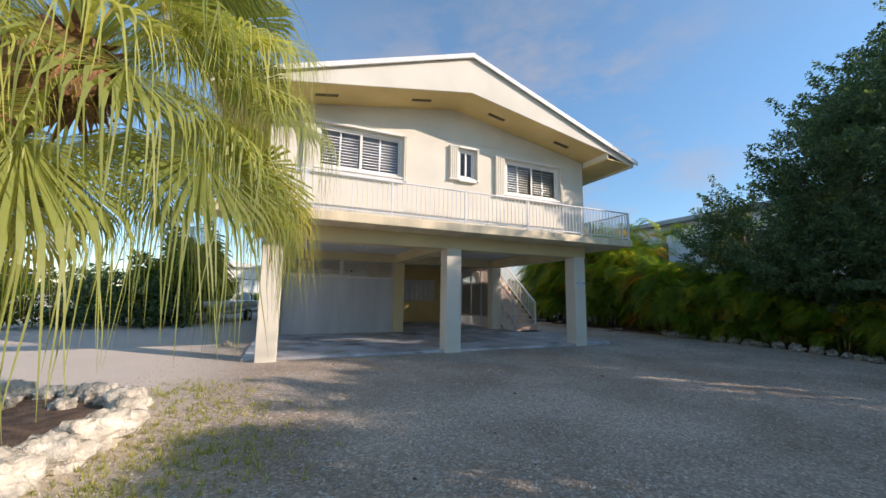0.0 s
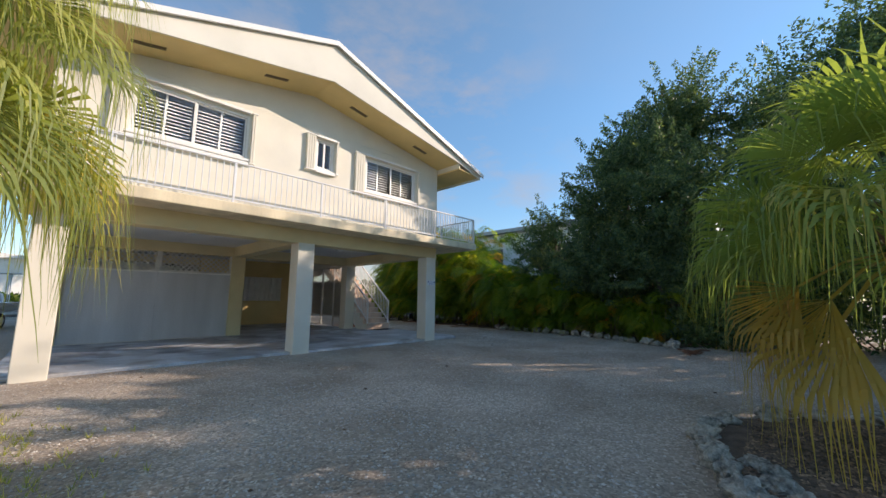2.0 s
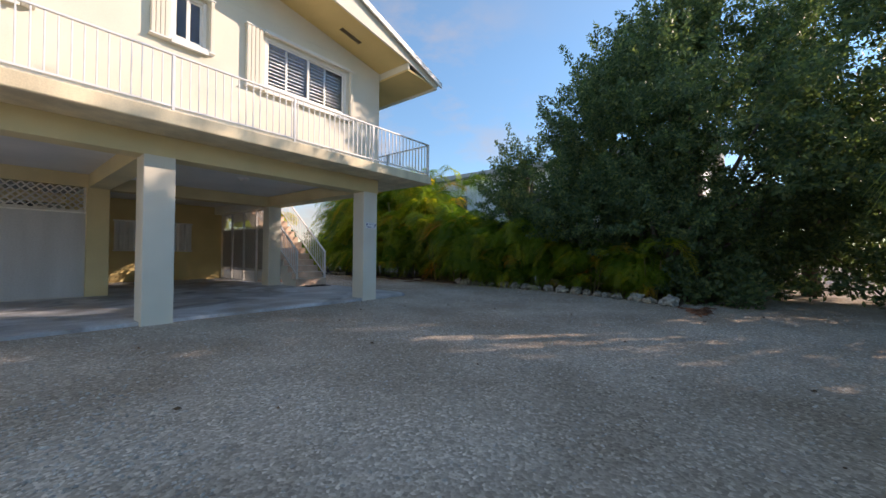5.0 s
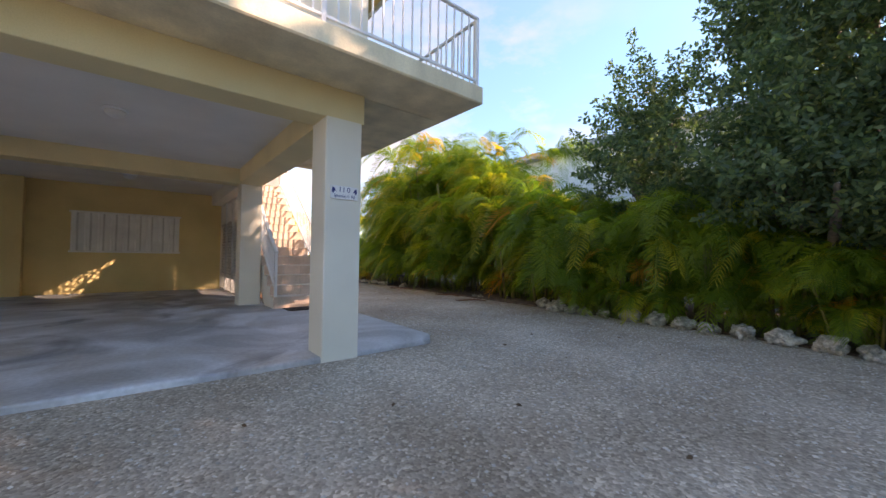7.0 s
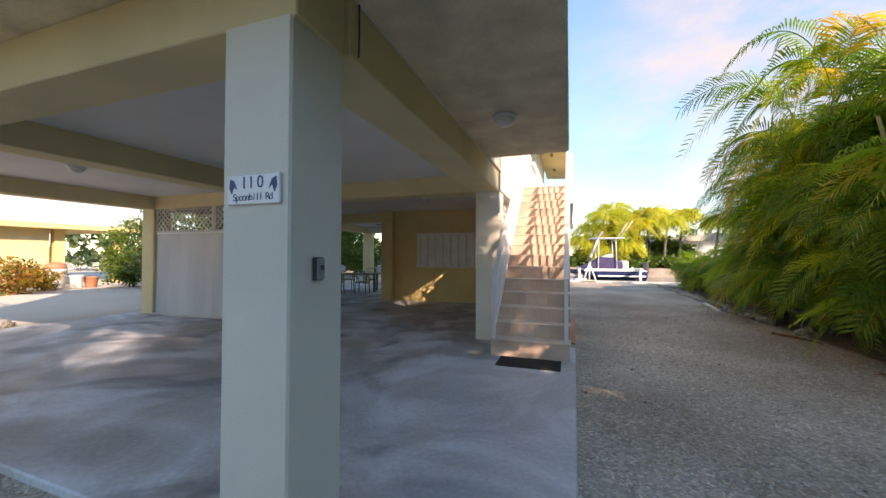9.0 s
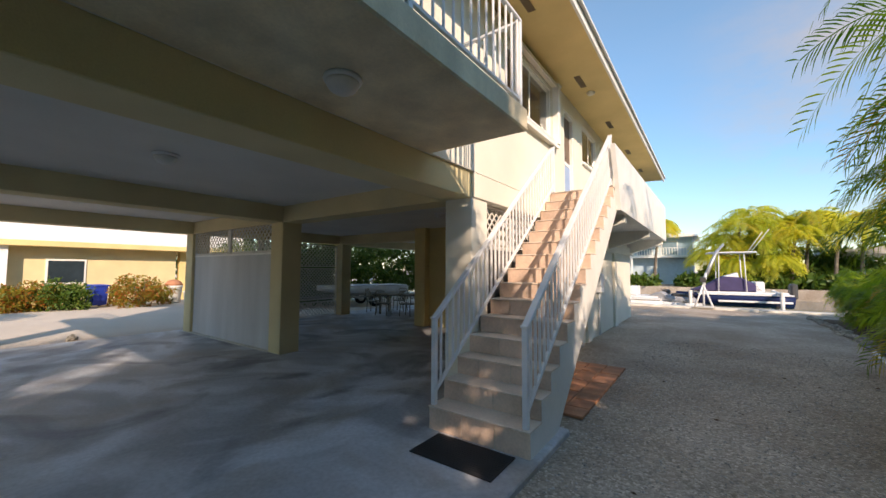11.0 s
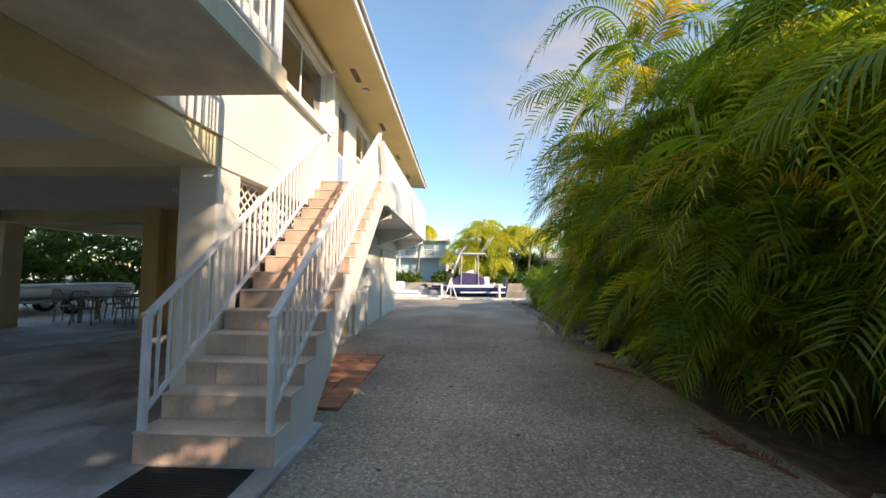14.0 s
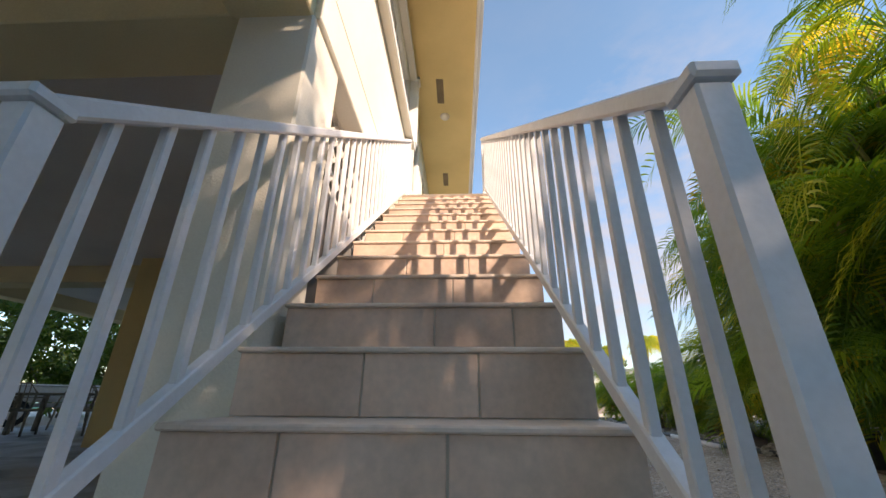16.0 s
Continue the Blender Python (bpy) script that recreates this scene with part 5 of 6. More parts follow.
# ---- neighbours ----
def plain_house(name, label, x0, x1, y0, y1, z1, mat, roof_mat, openings, over=0.6):
    """A neighbour: walls, flat-pitched roof with eave, windows as framed recesses."""
    root = holder(name, label, "house", (x0 + x1) / 2, (y0 + y1) / 2, 0)
    cx, cy = (x0 + x1) / 2, (y0 + y1) / 2
    w, d = (x1 - x0) / 2, (y1 - y0) / 2
    part("wall", box(-w, w, -d, d, -0.1, z1, mat), root)
    part("roof", prism([(-w - over, z1), (w + over, z1), (w + over, z1 + 0.25), (0, z1 + 1.0), (-w - over, z1 + 0.25)], -d - over, d + over, "y", roof_mat), root)
    for side, a, b, za, zb in openings:
        if side == "W":
            q = (-w - 0.05, -w + 0.02, a - cy, b - cy)
        elif side == "E":
            q = (w - 0.02, w + 0.05, a - cy, b - cy)
        else:
            q = (a - cx, b - cx, -d - 0.05, -d + 0.02)
        wn_ = part("window", box(*q, za, zb, WHITE, 0.01), root)
        ins = 0.07
        if side in "WE":
            s = -0.012 if side == "W" else 0.012
            part("pane", box(q[0] + s, q[1] + s, q[2] + ins, q[3] - ins, za + ins, zb - ins, DARKGLASS), wn_)
        else:
            part("pane", box(q[0] + ins, q[1] - ins, q[2] - 0.012, q[3] - 0.012, za + ins, zb - ins, DARKGLASS), wn_)
    return root


DARKGLASS = surface("dark_window_glass", (0.03, 0.045, 0.055), 0.08, 0.1, 2, 10, 0.0)
PALE_BLUE = surface("pale_blue_stucco", (0.48, 0.60, 0.66), 0.8, 0.06)
BRIGHT = surface("white_stucco", (0.80, 0.80, 0.77), 0.8, 0.04)
GREYROOF = surface("grey_roof_felt", (0.42, 0.42, 0.41), 0.85, 0.1)
plain_house("neighbour_house", "white neighbouring house with a low grey roof behind the hedge", 13.2, 23, -6, 10.2, 6.0, BRIGHT, GREYROOF, [("W", 6.4, 8.0, 3.6, 5.0), ("W", 1.0, 2.8, 3.6, 5.0), ("W", -3.5, -1.5, 3.6, 5.0)])


def left_house():
    root = holder("neighbour_house", "yellow neighbouring house with a white parapet and open carport", "house", -25.6, 6, 0)
    part("wall", box(-3.0, 3.0, -10.0, 3.2, -0.1, 2.75, BEAM), root, "pale yellow stucco wall")
    part("balcony", box(-3.0, 3.9, -10.6, 6.6, 2.752, 3.0, YELLOW, 0.01), root, "yellow slab band")
    part("parapet", box(3.7, 3.88, -10.6, 6.6, 3.002, 4.15, BRIGHT, 0.01), root, "white balcony parapet")
    part("upper_wall", box(-3.0, 2.4, -10.0, 6.2, 3.002, 5.7, BRIGHT), root, "white upper wall")
    part("roof", box(-3.6, 4.0, -11.0, 6.9, 5.702, 5.95, BRIGHT, 0.01), root, "white roof edge")
    for yy in (3.4, 6.0):
        part("pillar", box(2.6, 3.0, yy, yy + 0.4, -0.1, 2.75, YELLOW, 0.01), root)
    part("pillar", box(3.2, 3.6, -3.6, -3.2, -0.1, 2.75, BRIGHT, 0.01), root)
    for yy in (-7.5, -2.0):
        w_ = part("window", box(3.0, 3.05, yy, yy + 1.4, 1.0, 2.2, WHITE, 0.01), root)
        part("pane", box(3.052, 3.06, yy + 0.08, yy + 1.32, 1.08, 2.12, DARKGLASS), w_)


left_house()


# lighter than dark_window_glass: reflected sky is put into the pane colour
PALEGLASS = surface("sky_lit_window_glass", (0.20, 0.29, 0.34), 0.15, 0.1, 2, 10, 0.0)


def canal_house():
    root = holder("canal_house", "pale blue two-storey house with arched balcony across the canal", "house", -4.9, 52, 0.2)
    part("wall", box(-6, 6, 0, 8, 0, 5.5, PALE_BLUE), root, "pale blue stucco wall")
    part("roof", prism([(-6.6, 5.5), (6.6, 5.5), (6.6, 5.7), (0, 6.6), (-6.6, 5.7)], -0.9, 8.6, "y", BRIGHT), root, "white roof")
    part("balcony", box(-5.6, 5.6, -1.3, -0.01, 3.1, 3.35, BRIGHT, 0.02), root)
    for i in range(4):
        x = -4.9 + i * 2.6
        wv = part("window", box(x, x + 1.7, -0.08, 0.02, 3.4, 5.1, BRIGHT, 0.02), root)
        part("pane", box(x + 0.12, x + 1.58, -0.1, -0.082, 3.5, 5.0, PALEGLASS), wv)
        part("post", box(x - 0.55, x - 0.35, -1.25, -1.05, 0, 5.5, BRIGHT, 0.02), root)
    for i in range(40):
        part("baluster", box(-0.03, 0.03, -0.02, 0.02, 0, 0.85, BRIGHT), root, at=(-5.5 + i * 0.282, -1.2, 3.352))
    part("railing", box(-5.6, 5.6, -1.24, -1.16, 4.21, 4.27, BRIGHT), root)


canal_house()
plain_house("canal_house", "white house across the canal", -24, -12, 50, 58, 5.0, BRIGHT, BRIGHT, [("S", -22, -20, 1.2, 3.0), ("S", -17, -14.5, 1.2, 3.0)])
plain_house("canal_house", "low white house among palms across the canal", 12, 24, 52, 60, 3.4, BRIGHT, GREYROOF, [("S", 14, 16, 1.0, 2.6), ("S", 19, 21, 1.0, 2.6)])


def coconut(label, x, y, z, h, seed, lean=(0.4, 0.2), n=22, length=2.6, mat=None, group="canal palms"):
    rng = random.Random(seed)
    root = holder("coconut_palm", label, "palm", x, y, z, group=group)
    pts = [(lean[0] * s * s * h * 0.25, lean[1] * s * s * h * 0.25, s * h) for s in (0, 0.25, 0.5, 0.75, 1)]
    part("trunk", tube(pts, [0.20, 0.15, 0.13, 0.12, 0.11], TRUNK, 8), root)
    verts, faces = [], []
    top = Vector(pts[-1])
    for i in range(n):
        a = i * 2.4 + rng.uniform(-0.2, 0.2)
        t = i / n
        out = Vector((math.cos(a), math.sin(a), 0))
        rise = length * (0.75 - 0.75 * t)
        pinnate_frond(rng, verts, faces, top, out, length * rng.uniform(0.9, 1.1), rise, rise + length * rng.uniform(0.15, 0.5) * (0.4 + t), 0.75, 28, 0.055, 0.5)
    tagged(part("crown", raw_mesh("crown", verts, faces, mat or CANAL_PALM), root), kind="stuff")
    return root


for k, (x, y, h, ln) in enumerate(((2.6, 46.5, 3.0, 2.9), (3.6, 47.5, 4.4, 3.6), (4.6, 46.8, 5.8, 3.8), (5.6, 48.5, 7.0, 3.8), (6.4, 46.6, 4.2, 3.0), (7.4, 48, 5.8, 3.2), (8.6, 46.5, 4.8, 3.0), (9.8, 48, 6.4, 3.0), (11.5, 47, 5.2, 3.0), (13.5, 49, 6.2, 2.8), (7.2, 46, 2.4, 2.6), (4.2, 45.8, 2.0, 2.6), (-2.4, 48.5, 6.6, 2.4), (-10, 47, 6.0, 2.6), (-20, 47, 6.5, 2.6), (16.5, 47, 5.2, 2.6), (22, 48, 6.5, 2.6))):
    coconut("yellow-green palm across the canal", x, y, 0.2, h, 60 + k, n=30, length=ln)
for k, (x, y, rx, h, m) in enumerate(((18, 62, 14, 6, TREE_LEAF), (8.5, 51.5, 6.5, 5.0, SHRUB_LEAF), (-30, 60, 16, 6, TREE_LEAF), (40, 58, 14, 7, TREE_LEAF), (8, 46.2, 8, 1.6, SHRUB_LEAF), (-8, 46, 6, 1.4, SHRUB_LEAF))):
    bush("distant green trees across the canal", x, y, rx, 1.6, h, m, 80 + k, 260, 30, 0.55, "trees", "tree_row", "far trees")
for k, (x, y, rx, ry, h) in enumerate(((-42, 20, 3, 26, 11), (30, 10, 3, 36, 8.5), (0, -42, 36, 3, 8))):
    bush("distant green tree line behind the houses", x, y, rx, ry, h, TREE_LEAF, 90 + k, 420, 26, 0.7, "trees", "tree_row", "far trees")


# ---- boats, dock, trailer ----
GREY_HULL = surface("grey_gelcoat", (0.34, 0.35, 0.37), 0.35, 0.08)
CANVAS = surface("violet_canvas", (0.055, 0.045, 0.12), 0.85, 0.12, 3, 60, 0.2)
def hull(length, beam, depth, mat, nose=0.35):
    """A boat hull as lofted sections, open on top."""
    secs = 9
    verts, faces = [], []
    for i in range(secs):
        s = i / (secs - 1)
        w = beam / 2 * (1 - max(0, (s - (1 - nose)) / nose) ** 1.8)
        keel = depth * (0.0 + 0.55 * max(0, (s - 0.55) / 0.45) ** 2)
        top = depth * (1 + 0.22 * s * s)
        x = (s - 0.5) * length
        for yy, z in ((-w, top), (-w * 0.92, keel + (top - keel) * 0.45), (-w * 0.55, keel + 0.05), (0, keel), (w * 0.55, keel + 0.05), (w * 0.92, keel + (top - keel) * 0.45), (w, top)):
            verts.append((x, yy, z))
    for i in range(secs - 1):
        for j in range(6):
            faces.append((i * 7 + j, i * 7 + j + 1, (i + 1) * 7 + j + 1, (i + 1) * 7 + j))
        faces.append((i * 7 + 6, i * 7, (i + 1) * 7, (i + 1) * 7 + 6))
    faces.append(tuple(range(7)))
    me = fix(mesh_of("hull", verts, faces, mat))
    for f in me.polygons:
        f.use_smooth = len(f.vertices) == 4
    return me


def boat(label, x, y, z, rz, length, mat, seed):
    root = holder("motor_boat", label, "boat", x, y, z, rz)
    b = length * 0.34
    part("hull", hull(length, b, length * 0.13, mat), root)
    part("rub_rail", box(-length * 0.49, length * 0.30, -b / 2 - 0.03, b / 2 + 0.03, length * 0.135, length * 0.15, HULL_WHITE, 0.02), root)
    part("deck", box(-length * 0.46, length * 0.28, -b / 2 * 0.86, b / 2 * 0.86, length * 0.151, length * 0.17, HULL_WHITE, 0.02), root)
    part("console", prism([(-0.5, length * 0.171), (0.4, length * 0.171), (0.25, length * 0.171 + 0.75), (-0.3, length * 0.171 + 0.95)], -0.4, 0.4, "y", HULL_WHITE, bevel=0.03), root)
    part("seat", box(-length * 0.28, -length * 0.2, -0.5, 0.5, length * 0.171, length * 0.171 + 0.5, HULL_WHITE, 0.05), root)
    if mat is HULL_BLUE:
        part("cover", prism([(-1.3, length * 0.172), (1.7, length * 0.172), (0.9, length * 0.172 + 0.35), (0.3, length * 0.172 + 0.75), (-0.4, length * 0.172 + 0.7), (-1.1, length * 0.172 + 0.3)], -0.5, 0.5, "y", CANVAS, bevel=0.06), root, "dark violet canvas boat cover")
        for sy in (-0.5, 0.5):
            part("rod", tube([(-0.8, sy, length * 0.171 + 1.9), (-1.5, sy * 1.4, length * 0.171 + 3.0)], 0.015, METAL_WHITE, 5), root)
        part("stripe", box(-length * 0.48, length * 0.12, -b / 2 - 0.012, b / 2 + 0.012, length * 0.062, length * 0.082, HULL_WHITE, 0.01), root, "white hull stripe")
    top = length * 0.171
    for sx in (-0.6, 0.5):
        for sy in (-0.6, 0.6):
            part("top_post", tube([(sx, sy, top), (sx * 0.9, sy, top + 1.9)], 0.025, METAL_WHITE, 6), root)
    part("canopy", box(-1.0, 0.9, -0.8, 0.8, top + 1.9, top + 1.96, HULL_WHITE, 0.02), root)
    eng = part("outboard", box(-length * 0.55, -length * 0.49, -0.25, 0.25, length * 0.1, length * 0.1 + 0.75, DARK, 0.08), root, "dark outboard motor")
    return root


boat("navy and white motor boat on a dock lift", 3.4, 24.6, -0.05, 185, 4.6, HULL_BLUE, 1)
boat("white open boat moored at the seawall", -2.2, 24.2, -0.55, 178, 5.6, HULL_WHITE, 2)
boat("white boat moored along the canal", -11.5, 24.5, -0.5, 0, 6.5, HULL_WHITE, 3)
boat("teal boat moored across the yard", -24.0, 23.6, -0.45, 8, 6.0, surface("teal_hull", (0.05, 0.22, 0.24), 0.3, 0.06), 4)


def jet_ski(x, y, z, rz):
    """A covered jet ski: a short hull, a humped body, a seat and handlebars."""
    root = holder("jet_ski", "grey and white jet ski on a low float at the seawall", "jet ski", x, y, z, rz)
    part("hull", hull(2.9, 1.1, 0.42, HULL_WHITE, 0.5), root)
    part("body", prism([(-1.3, 0.45), (1.2, 0.5), (0.6, 0.85), (0.2, 0.98), (-0.2, 0.75), (-1.25, 0.7)], -0.32, 0.32, "y", GREY_HULL, bevel=0.08), root, "grey upper body")
    part("seat", prism([(-1.2, 0.705), (-0.2, 0.76), (-0.25, 0.9), (-1.15, 0.86)], -0.18, 0.18, "y", DARK, bevel=0.04), root, "dark seat")
    part("handlebar", tube([(0.15, -0.38, 1.06), (0.25, 0, 1.02), (0.15, 0.38, 1.06)], 0.02, DARK, 6), root)


jet_ski(0.75, 23.7, -0.3, 170)


def davit(x, y):
    root = holder("boat_davit", "grey steel boat davit on a braced stand", "davit", x, y, 0.06)
    for sx, sy in ((-0.35, -0.25), (0.35, -0.25), (0.0, 0.35)):
        part("leg", tube([(sx, sy, 0), (0, 0, 1.05)], 0.04, METAL_WHITE, 6), root)
    part("mast", tube([(0, 0, 0.9), (0.12, 0.1, 1.6)], 0.06, METAL_WHITE, 8), root)
    part("arm", tube([(0.12, 0.1, 1.5), (0.55, 0.9, 2.6), (0.85, 1.6, 3.0)], [0.09, 0.07, 0.05], surface("galvanised", (0.45, 0.46, 0.47), 0.45, 0.1, metal=0.6), 8), root)
    part("winch", box(-0.12, 0.12, -0.12, 0.05, 1.15, 1.4, DARK, 0.02), root)
    part("foot", box(-0.45, 0.45, -0.35, 0.45, 0.0, 0.02, FASCIA, 0.005), root)


davit(2.35, 22.1)


def lift_posts():
    root = holder("boat_lift", "white boat lift frame in the canal", "boat lift", 3.5, 24.6, -2.5)
    for sx in (-1.7, 1.7):
        for sy in (-1.5, 1.5):
            part("post", tube([(sx, sy, 0), (sx, sy, 3.3)], 0.075, surface_white_post, 8), root)
        part("beam", box(sx - 0.07, sx + 0.07, -1.5, 1.5, 3.1, 3.25, METAL_WHITE, 0.01), root)
        part("cradle", box(sx - 0.07, sx + 0.07, -1.4, 1.4, 2.25, 2.44, METAL_WHITE, 0.01), root)


surface_white_post = surface("white_piling", (0.66, 0.65, 0.61), 0.8, 0.12)
lift_posts()


def trailer(x, y, rz):
    root = holder("boat_trailer", "galvanised boat trailer with a white skiff on it", "trailer", x, y, -0.02, rz)
    g = surface("trailer_steel", (0.36, 0.37, 0.38), 0.5, 0.1, metal=0.5)
    for s in (-0.75, 0.75):
        part("frame_rail", box(-2.6, 1.6, s - 0.04, s + 0.04, 0.45, 0.53, g, 0.01), root)
        wh = part("wheel", lathe([(0.06, -0.1), (0.28, -0.1), (0.31, -0.06), (0.31, 0.06), (0.28, 0.1), (0.06, 0.1)], RUBBER, 18), root, at=pose(-0.8, s * 1.25, 0.32, 90))
        part("rim", lathe([(0.02, -0.102), (0.17, -0.104), (0.17, 0.104), (0.02, 0.102)], METAL_WHITE, 14), wh)
        part("fender", box(-1.2, -0.4, s * 1.25 - 0.12, s * 1.25 + 0.12, 0.68, 0.72, g, 0.015), root)
    part("tongue", box(1.6, 3.3, -0.05, 0.05, 0.45, 0.53, g, 0.01), root)
    part("jack", tube([(3.1, 0.08, 0.0), (3.1, 0.08, 0.95)], 0.03, g, 6), root)
    for xx in (-2.4, 0, 1.5):
        part("cross_bar", box(xx, xx + 0.08, -0.79, 0.79, 0.40, 0.448, g, 0.01), root)
    sk = part("skiff", hull(4.4, 1.6, 0.40, HULL_WHITE), root, "white skiff hull", (-0.5, 0, 0.56))
    part("gunwale", box(-2.1, 1.2, -0.82, 0.82, 0.42, 0.47, HULL_WHITE, 0.02), sk)


trailer(-11.6, 13.0, 250)


# ---- terrace furniture, bins, pots, clutter ----
WICKER = surface("pale_wicker", (0.30, 0.25, 0.19), 0.8, 0.2, 5, 60, 0.4)


def chair_at(root=None):
    root = holder("patio_chair", "curved-back wicker patio chair on the terrace", "chair", group="patio chairs")
    part("seat", box(-0.23, 0.23, -0.22, 0.22, 0.42, 0.46, WICKER, 0.015), root)
    for sx in (-0.2, 0.2):
        for sy in (-0.19, 0.19):
            part("leg", tube([(sx, sy, 0.42), (sx * 1.15, sy * 1.15, 0)], 0.018, WICKER, 6), root)
        part("armrest", tube([(sx * 1.2, 0.2, 0.66), (sx * 1.25, -0.05, 0.67), (sx * 1.15, -0.2, 0.45)], 0.018, WICKER, 6), root)
    part("back_rim", tube([(-0.23, 0.2, 0.46), (-0.27, 0.26, 0.75), (-0.14, 0.3, 0.92), (0.14, 0.3, 0.92), (0.27, 0.26, 0.75), (0.23, 0.2, 0.46)], 0.017, WICKER, 6), root)
    for i in range(5):
        x = -0.16 + i * 0.08
        part("back_spindle", tube([(x * 0.9, 0.21, 0.46), (x, 0.29, 0.9)], 0.009, WICKER, 5), root)
    return root


tb = holder("patio_table", "long wooden patio table on the terrace", "table", -7.2, 11.9, 0.04, 20)
part("tabletop", box(-1.0, 1.0, -0.5, 0.5, 0.70, 0.75, WICKER, 0.015), tb)
for sx in (-0.85, 0.85):
    for sy in (-0.4, 0.4):
        part("leg", box(sx - 0.04, sx + 0.04, sy - 0.04, sy + 0.04, 0, 0.70, WICKER, 0.01), tb)
c0 = chair_at()
base = pose(-7.2, 11.9, 0.04, 0, 0, 20)
spots = [(-0.55, -0.75, 180), (0.45, -0.78, 170), (-0.5, 0.78, 0), (0.5, 0.76, 10), (1.35, 0.0, -90), (-1.35, 0.05, 95)]
for k, (x, y, r) in enumerate(spots):
    m = base @ pose(x, y, 0, 0, 0, r)
    if k == 0:
        c0.matrix_world = m
    else:
        copy_thing(c0, m)


def wheelie_bin(x, y, rz, mat, label):
    root = holder("wheelie_bin", label, "bin", x, y, -0.02, rz, group="wheelie bins")
    part("body", prism([(-0.24, 0.1), (0.24, 0.1), (0.30, 0.95), (-0.30, 0.95)], -0.28, 0.28, "y", mat, bevel=0.02), root)
    part("lid", prism([(-0.33, 0.955), (0.33, 0.955), (0.30, 1.02), (-0.20, 1.05), (-0.34, 1.0)], -0.31, 0.31, "y", mat, bevel=0.015), root)
    for s in (-0.25, 0.25):
        part("wheel", lathe([(0.02, -0.03), (0.11, -0.03), (0.12, 0.0), (0.11, 0.03), (0.02, 0.03)], RUBBER, 14), root, at=pose(-0.22, s, 0.12, 90))


BIN_BLUE = surface("blue_plastic", (0.02, 0.06, 0.42), 0.45, 0.06)
wheelie_bin(-20.3, 5.4, 20, BIN_BLUE, "blue recycling bin by the yellow house")
wheelie_bin(-1.1, -10.6, 40, BIN_BLUE, "blue recycling bin behind the palm")


def planter(x, y, mat, label, r=0.32, h=0.75):
    root = holder("planter", label, "planter", x, y, -0.02, group="planters")
    part("pot", lathe([(r * 0.7, 0), (r * 0.8, 0.02), (r, h * 0.9), (r * 1.08, h * 0.92), (r * 1.08, h), (r * 0.9, h), (r * 0.88, h * 0.9)], mat), root)
    part("soil", lathe([(r * 0.3, h * 0.9), (r * 0.88, h * 0.9), (r * 0.6, h * 0.96), (0.01, h * 0.97)], SOIL), root)
    return root


planter(-20.3, 8.4, BRIGHT, "large white planter pot by the yellow house", 0.38, 0.9)
planter(-20.1, 9.6, TERRACOTTA, "terracotta planter pot by the yellow house", 0.26, 0.5)
planter(-20.0, 9.0, BRIGHT, "small white planter pot by the yellow house", 0.25, 0.6)
dome = holder("terracotta_dome", "terracotta dome resting on a white planter", "pot lid", -20.3, 8.4, 0.86)
part("dome", lathe([(0.40, 0.03), (0.38, 0.12), (0.28, 0.26), (0.10, 0.33), (0.02, 0.34)], TERRACOTTA), dome)
for k, (x, y, l, r) in enumerate(((5.45, 10.6, 2.4, 96), (5.3, 11.8, 1.9, 84), (5.5, 12.6, 2.6, 92))):
    pp = holder("loose_pipe", "weathered pipe lying beside the hedge", "pipe", x, y, 0.02, r, group="loose pipes")
    part("pipe", tube([(-l / 2, 0, 0), (l / 2, 0, 0.0)], 0.04, DARK if k != 1 else METAL_WHITE, 8), pp)
bench = holder("low_bench", "dark low bench tucked under the hedge palms", "bench", 5.75, 8.4, -0.02, 92)
part("seat", box(-0.6, 0.6, -0.16, 0.16, 0.42, 0.46, DARK, 0.01), bench)
for s in (-0.5, 0.5):
    part("leg", box(s - 0.03, s + 0.03, -0.14, 0.14, 0, 0.42, DARK, 0.01), bench)
hy = holder("electric_meter", "white meter box and conduit on the ground floor wall", "meter", 0.102, 11.6, 0.0, 90)
part("box", box(-0.17, 0.17, -0.14, -0.001, 1.15, 1.65, METAL_WHITE, 0.01), hy)
part("conduit", tube([(0, -0.05, 0.0), (0, -0.05, 1.15)], 0.025, METAL_WHITE, 8), hy)


def grill(x, y):
    root = holder("barbecue_grill", "covered black barbecue grill beside the lattice", "grill", x, y, 0.04, 60)
    part("cover", lathe([(0.30, 0.0), (0.34, 0.06), (0.33, 0.55), (0.36, 0.7), (0.33, 0.92), (0.18, 1.05), (0.02, 1.08)], RUBBER, 16), root)
    part("handle", tube([(0.34, -0.15, 0.8), (0.40, -0.12, 0.82), (0.40, 0.12, 0.82), (0.34, 0.15, 0.8)], 0.012, DARK, 6), root)


grill(-8.4, 7.55)


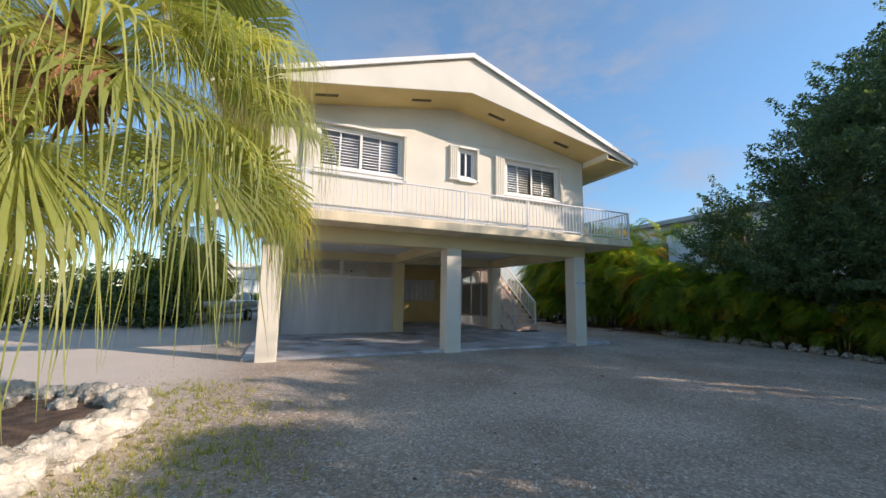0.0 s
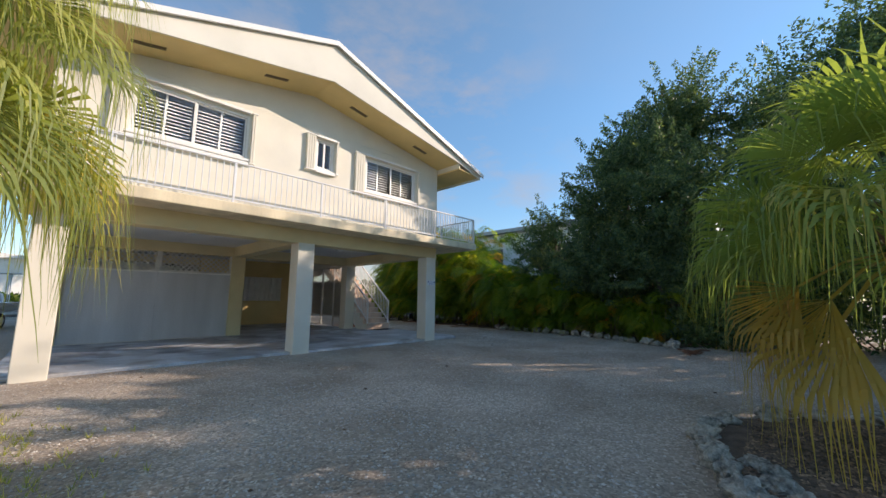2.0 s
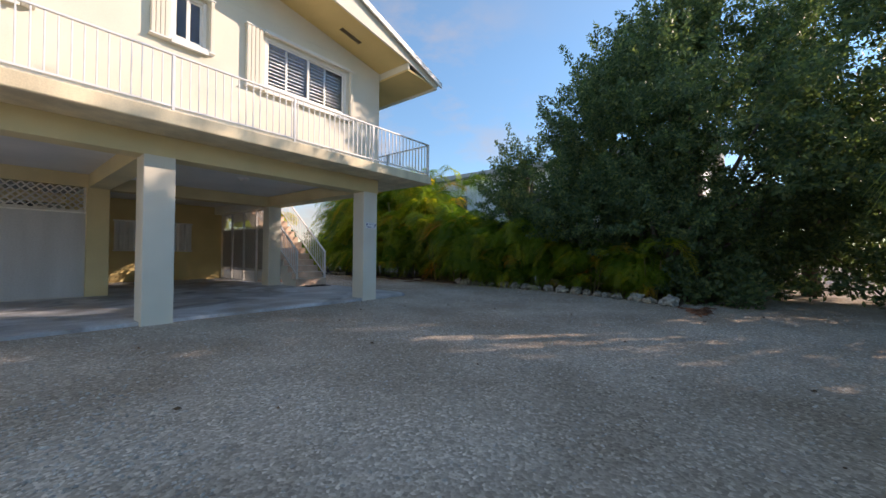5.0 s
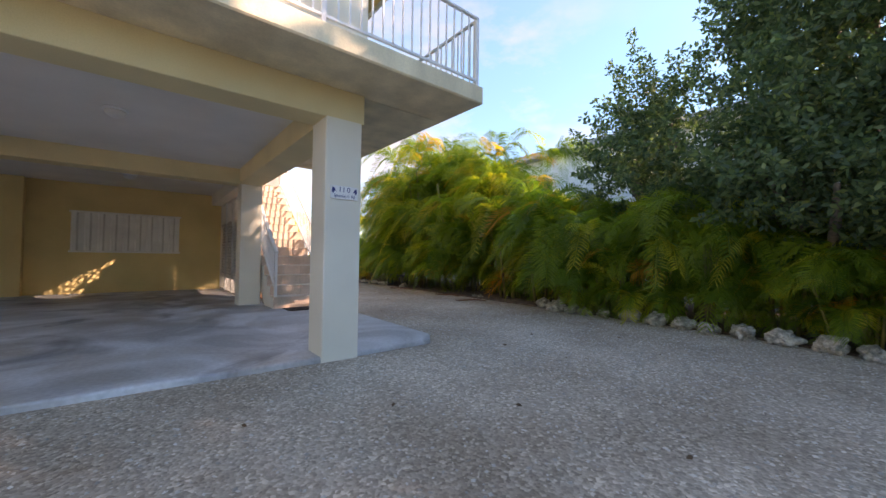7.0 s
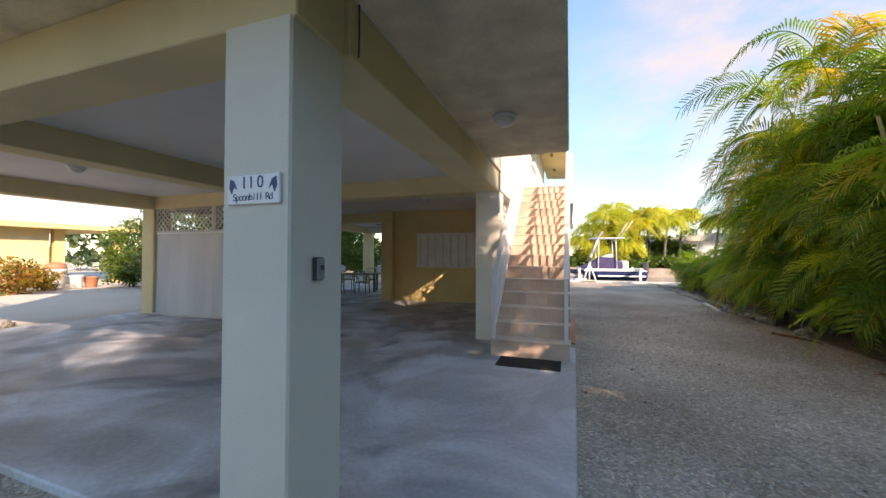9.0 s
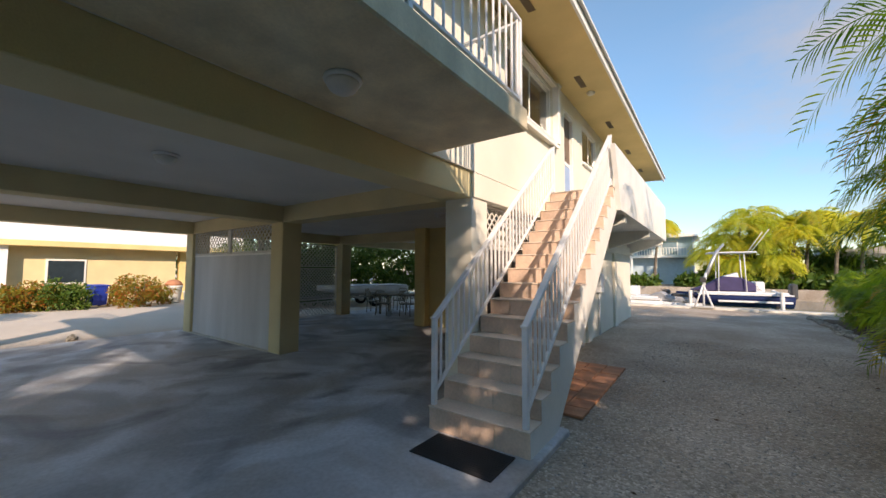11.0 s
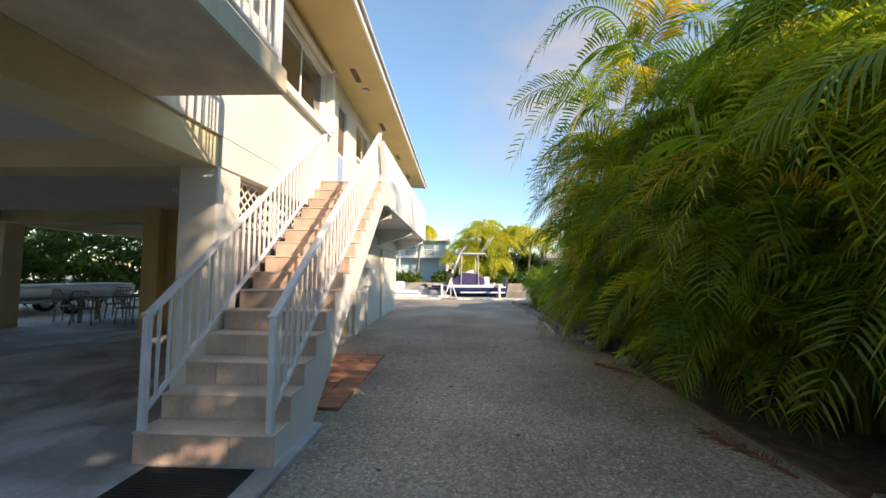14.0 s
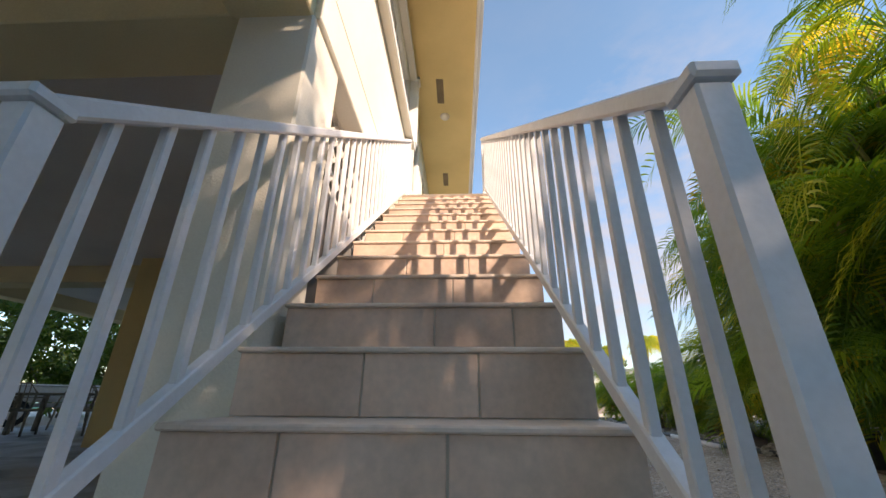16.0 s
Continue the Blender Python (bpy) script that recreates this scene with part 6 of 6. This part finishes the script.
def ceiling_fan(x, y):
    root = holder("ceiling_fan", "dark bronze five-blade ceiling fan over the terrace", "ceiling fan", x, y, 2.66)
    part("canopy", lathe([(0.01, 0.30), (0.03, 0.30), (0.07, 0.34), (0.075, 0.366)], DARK, 14), root)
    part("rod", tube([(0, 0, 0.18), (0, 0, 0.31)], 0.014, DARK, 8), root)
    part("motor", lathe([(0.02, 0.0), (0.09, 0.02), (0.13, 0.08), (0.12, 0.15), (0.05, 0.19), (0.01, 0.19)], DARK, 18), root)
    part("light_cup", lathe([(0.01, -0.09), (0.05, -0.08), (0.065, -0.03), (0.03, 0.01)], LAMP_GLASS, 14), root)
    for i in range(5):
        b = part("blade", prism([(0.18, -0.05), (0.30, -0.065), (0.64, -0.07), (0.67, 0.0), (0.64, 0.07), (0.30, 0.065), (0.18, 0.05)], -0.004, 0.004, "z", DARKWOOD), root, at=pose(0, 0, 0.07, 10, 0, 72 * i + 15))
        part("bracket", box(0.10, 0.24, -0.02, 0.02, 0.005, 0.014, DARK, 0.002), b)


DARKWOOD = surface("dark_fan_wood", (0.10, 0.06, 0.035), 0.5, 0.15, 4, 40, 0.1)
ceiling_fan(-5.4, 11.7)


def fallen_frond(x, y, rz, seed, length=0.9):
    """A dry fallen palm leaf lying curled on the gravel: a midrib with shrivelled leaflets."""
    g = random.Random(seed)
    root = holder("fallen_frond", "dry reddish-brown fallen palm frond on the gravel", "palm frond", x, y, -0.02, rz, group="fallen fronds")
    part("midrib", tube([(-length / 2, 0, 0.012), (0, 0.04, 0.05), (length / 2, -0.03, 0.015)], [0.014, 0.01, 0.004], DRY_FROND, 6), root)
    verts, faces = [], []
    for i in range(18):
        u = i / 17
        p = Vector((-length * 0.3 + length * 0.78 * u, 0.03 * math.sin(3 * u), 0.045 - 0.03 * u))
        for sg in (-1, 1):
            e = p + Vector((g.uniform(0.08, 0.16), sg * g.uniform(0.06, 0.16), g.uniform(-0.035, 0.01)))
            k = len(verts)
            verts.extend([tuple(p + Vector((0.009, 0, 0))), tuple(p - Vector((0.009, 0, 0))), tuple((p + e) / 2 + Vector((0, 0, 0.02))), tuple(e)])
            faces.extend([(k, k + 1, k + 2), (k + 1, k + 3, k + 2)])
    tagged(part("leaf_blade", raw_mesh("leaf_blade", verts, faces, DRY_FROND), root), kind="stuff")


DRY_FROND = surface("dry_frond", (0.24, 0.10, 0.055), 0.85, 0.2, 6, 50, 0.2)
for k, (x, y, rz) in enumerate(((4.95, 3.3, 140), (5.3, 4.7, 100), (5.35, 7.4, 110), (2.9, -6.6, 15), (3.1, -6.75, 170), (3.35, -6.55, 40), (3.6, -6.7, 155))):
    fallen_frond(x, y, rz, 300 + k, 0.75 + 0.06 * (k % 4))
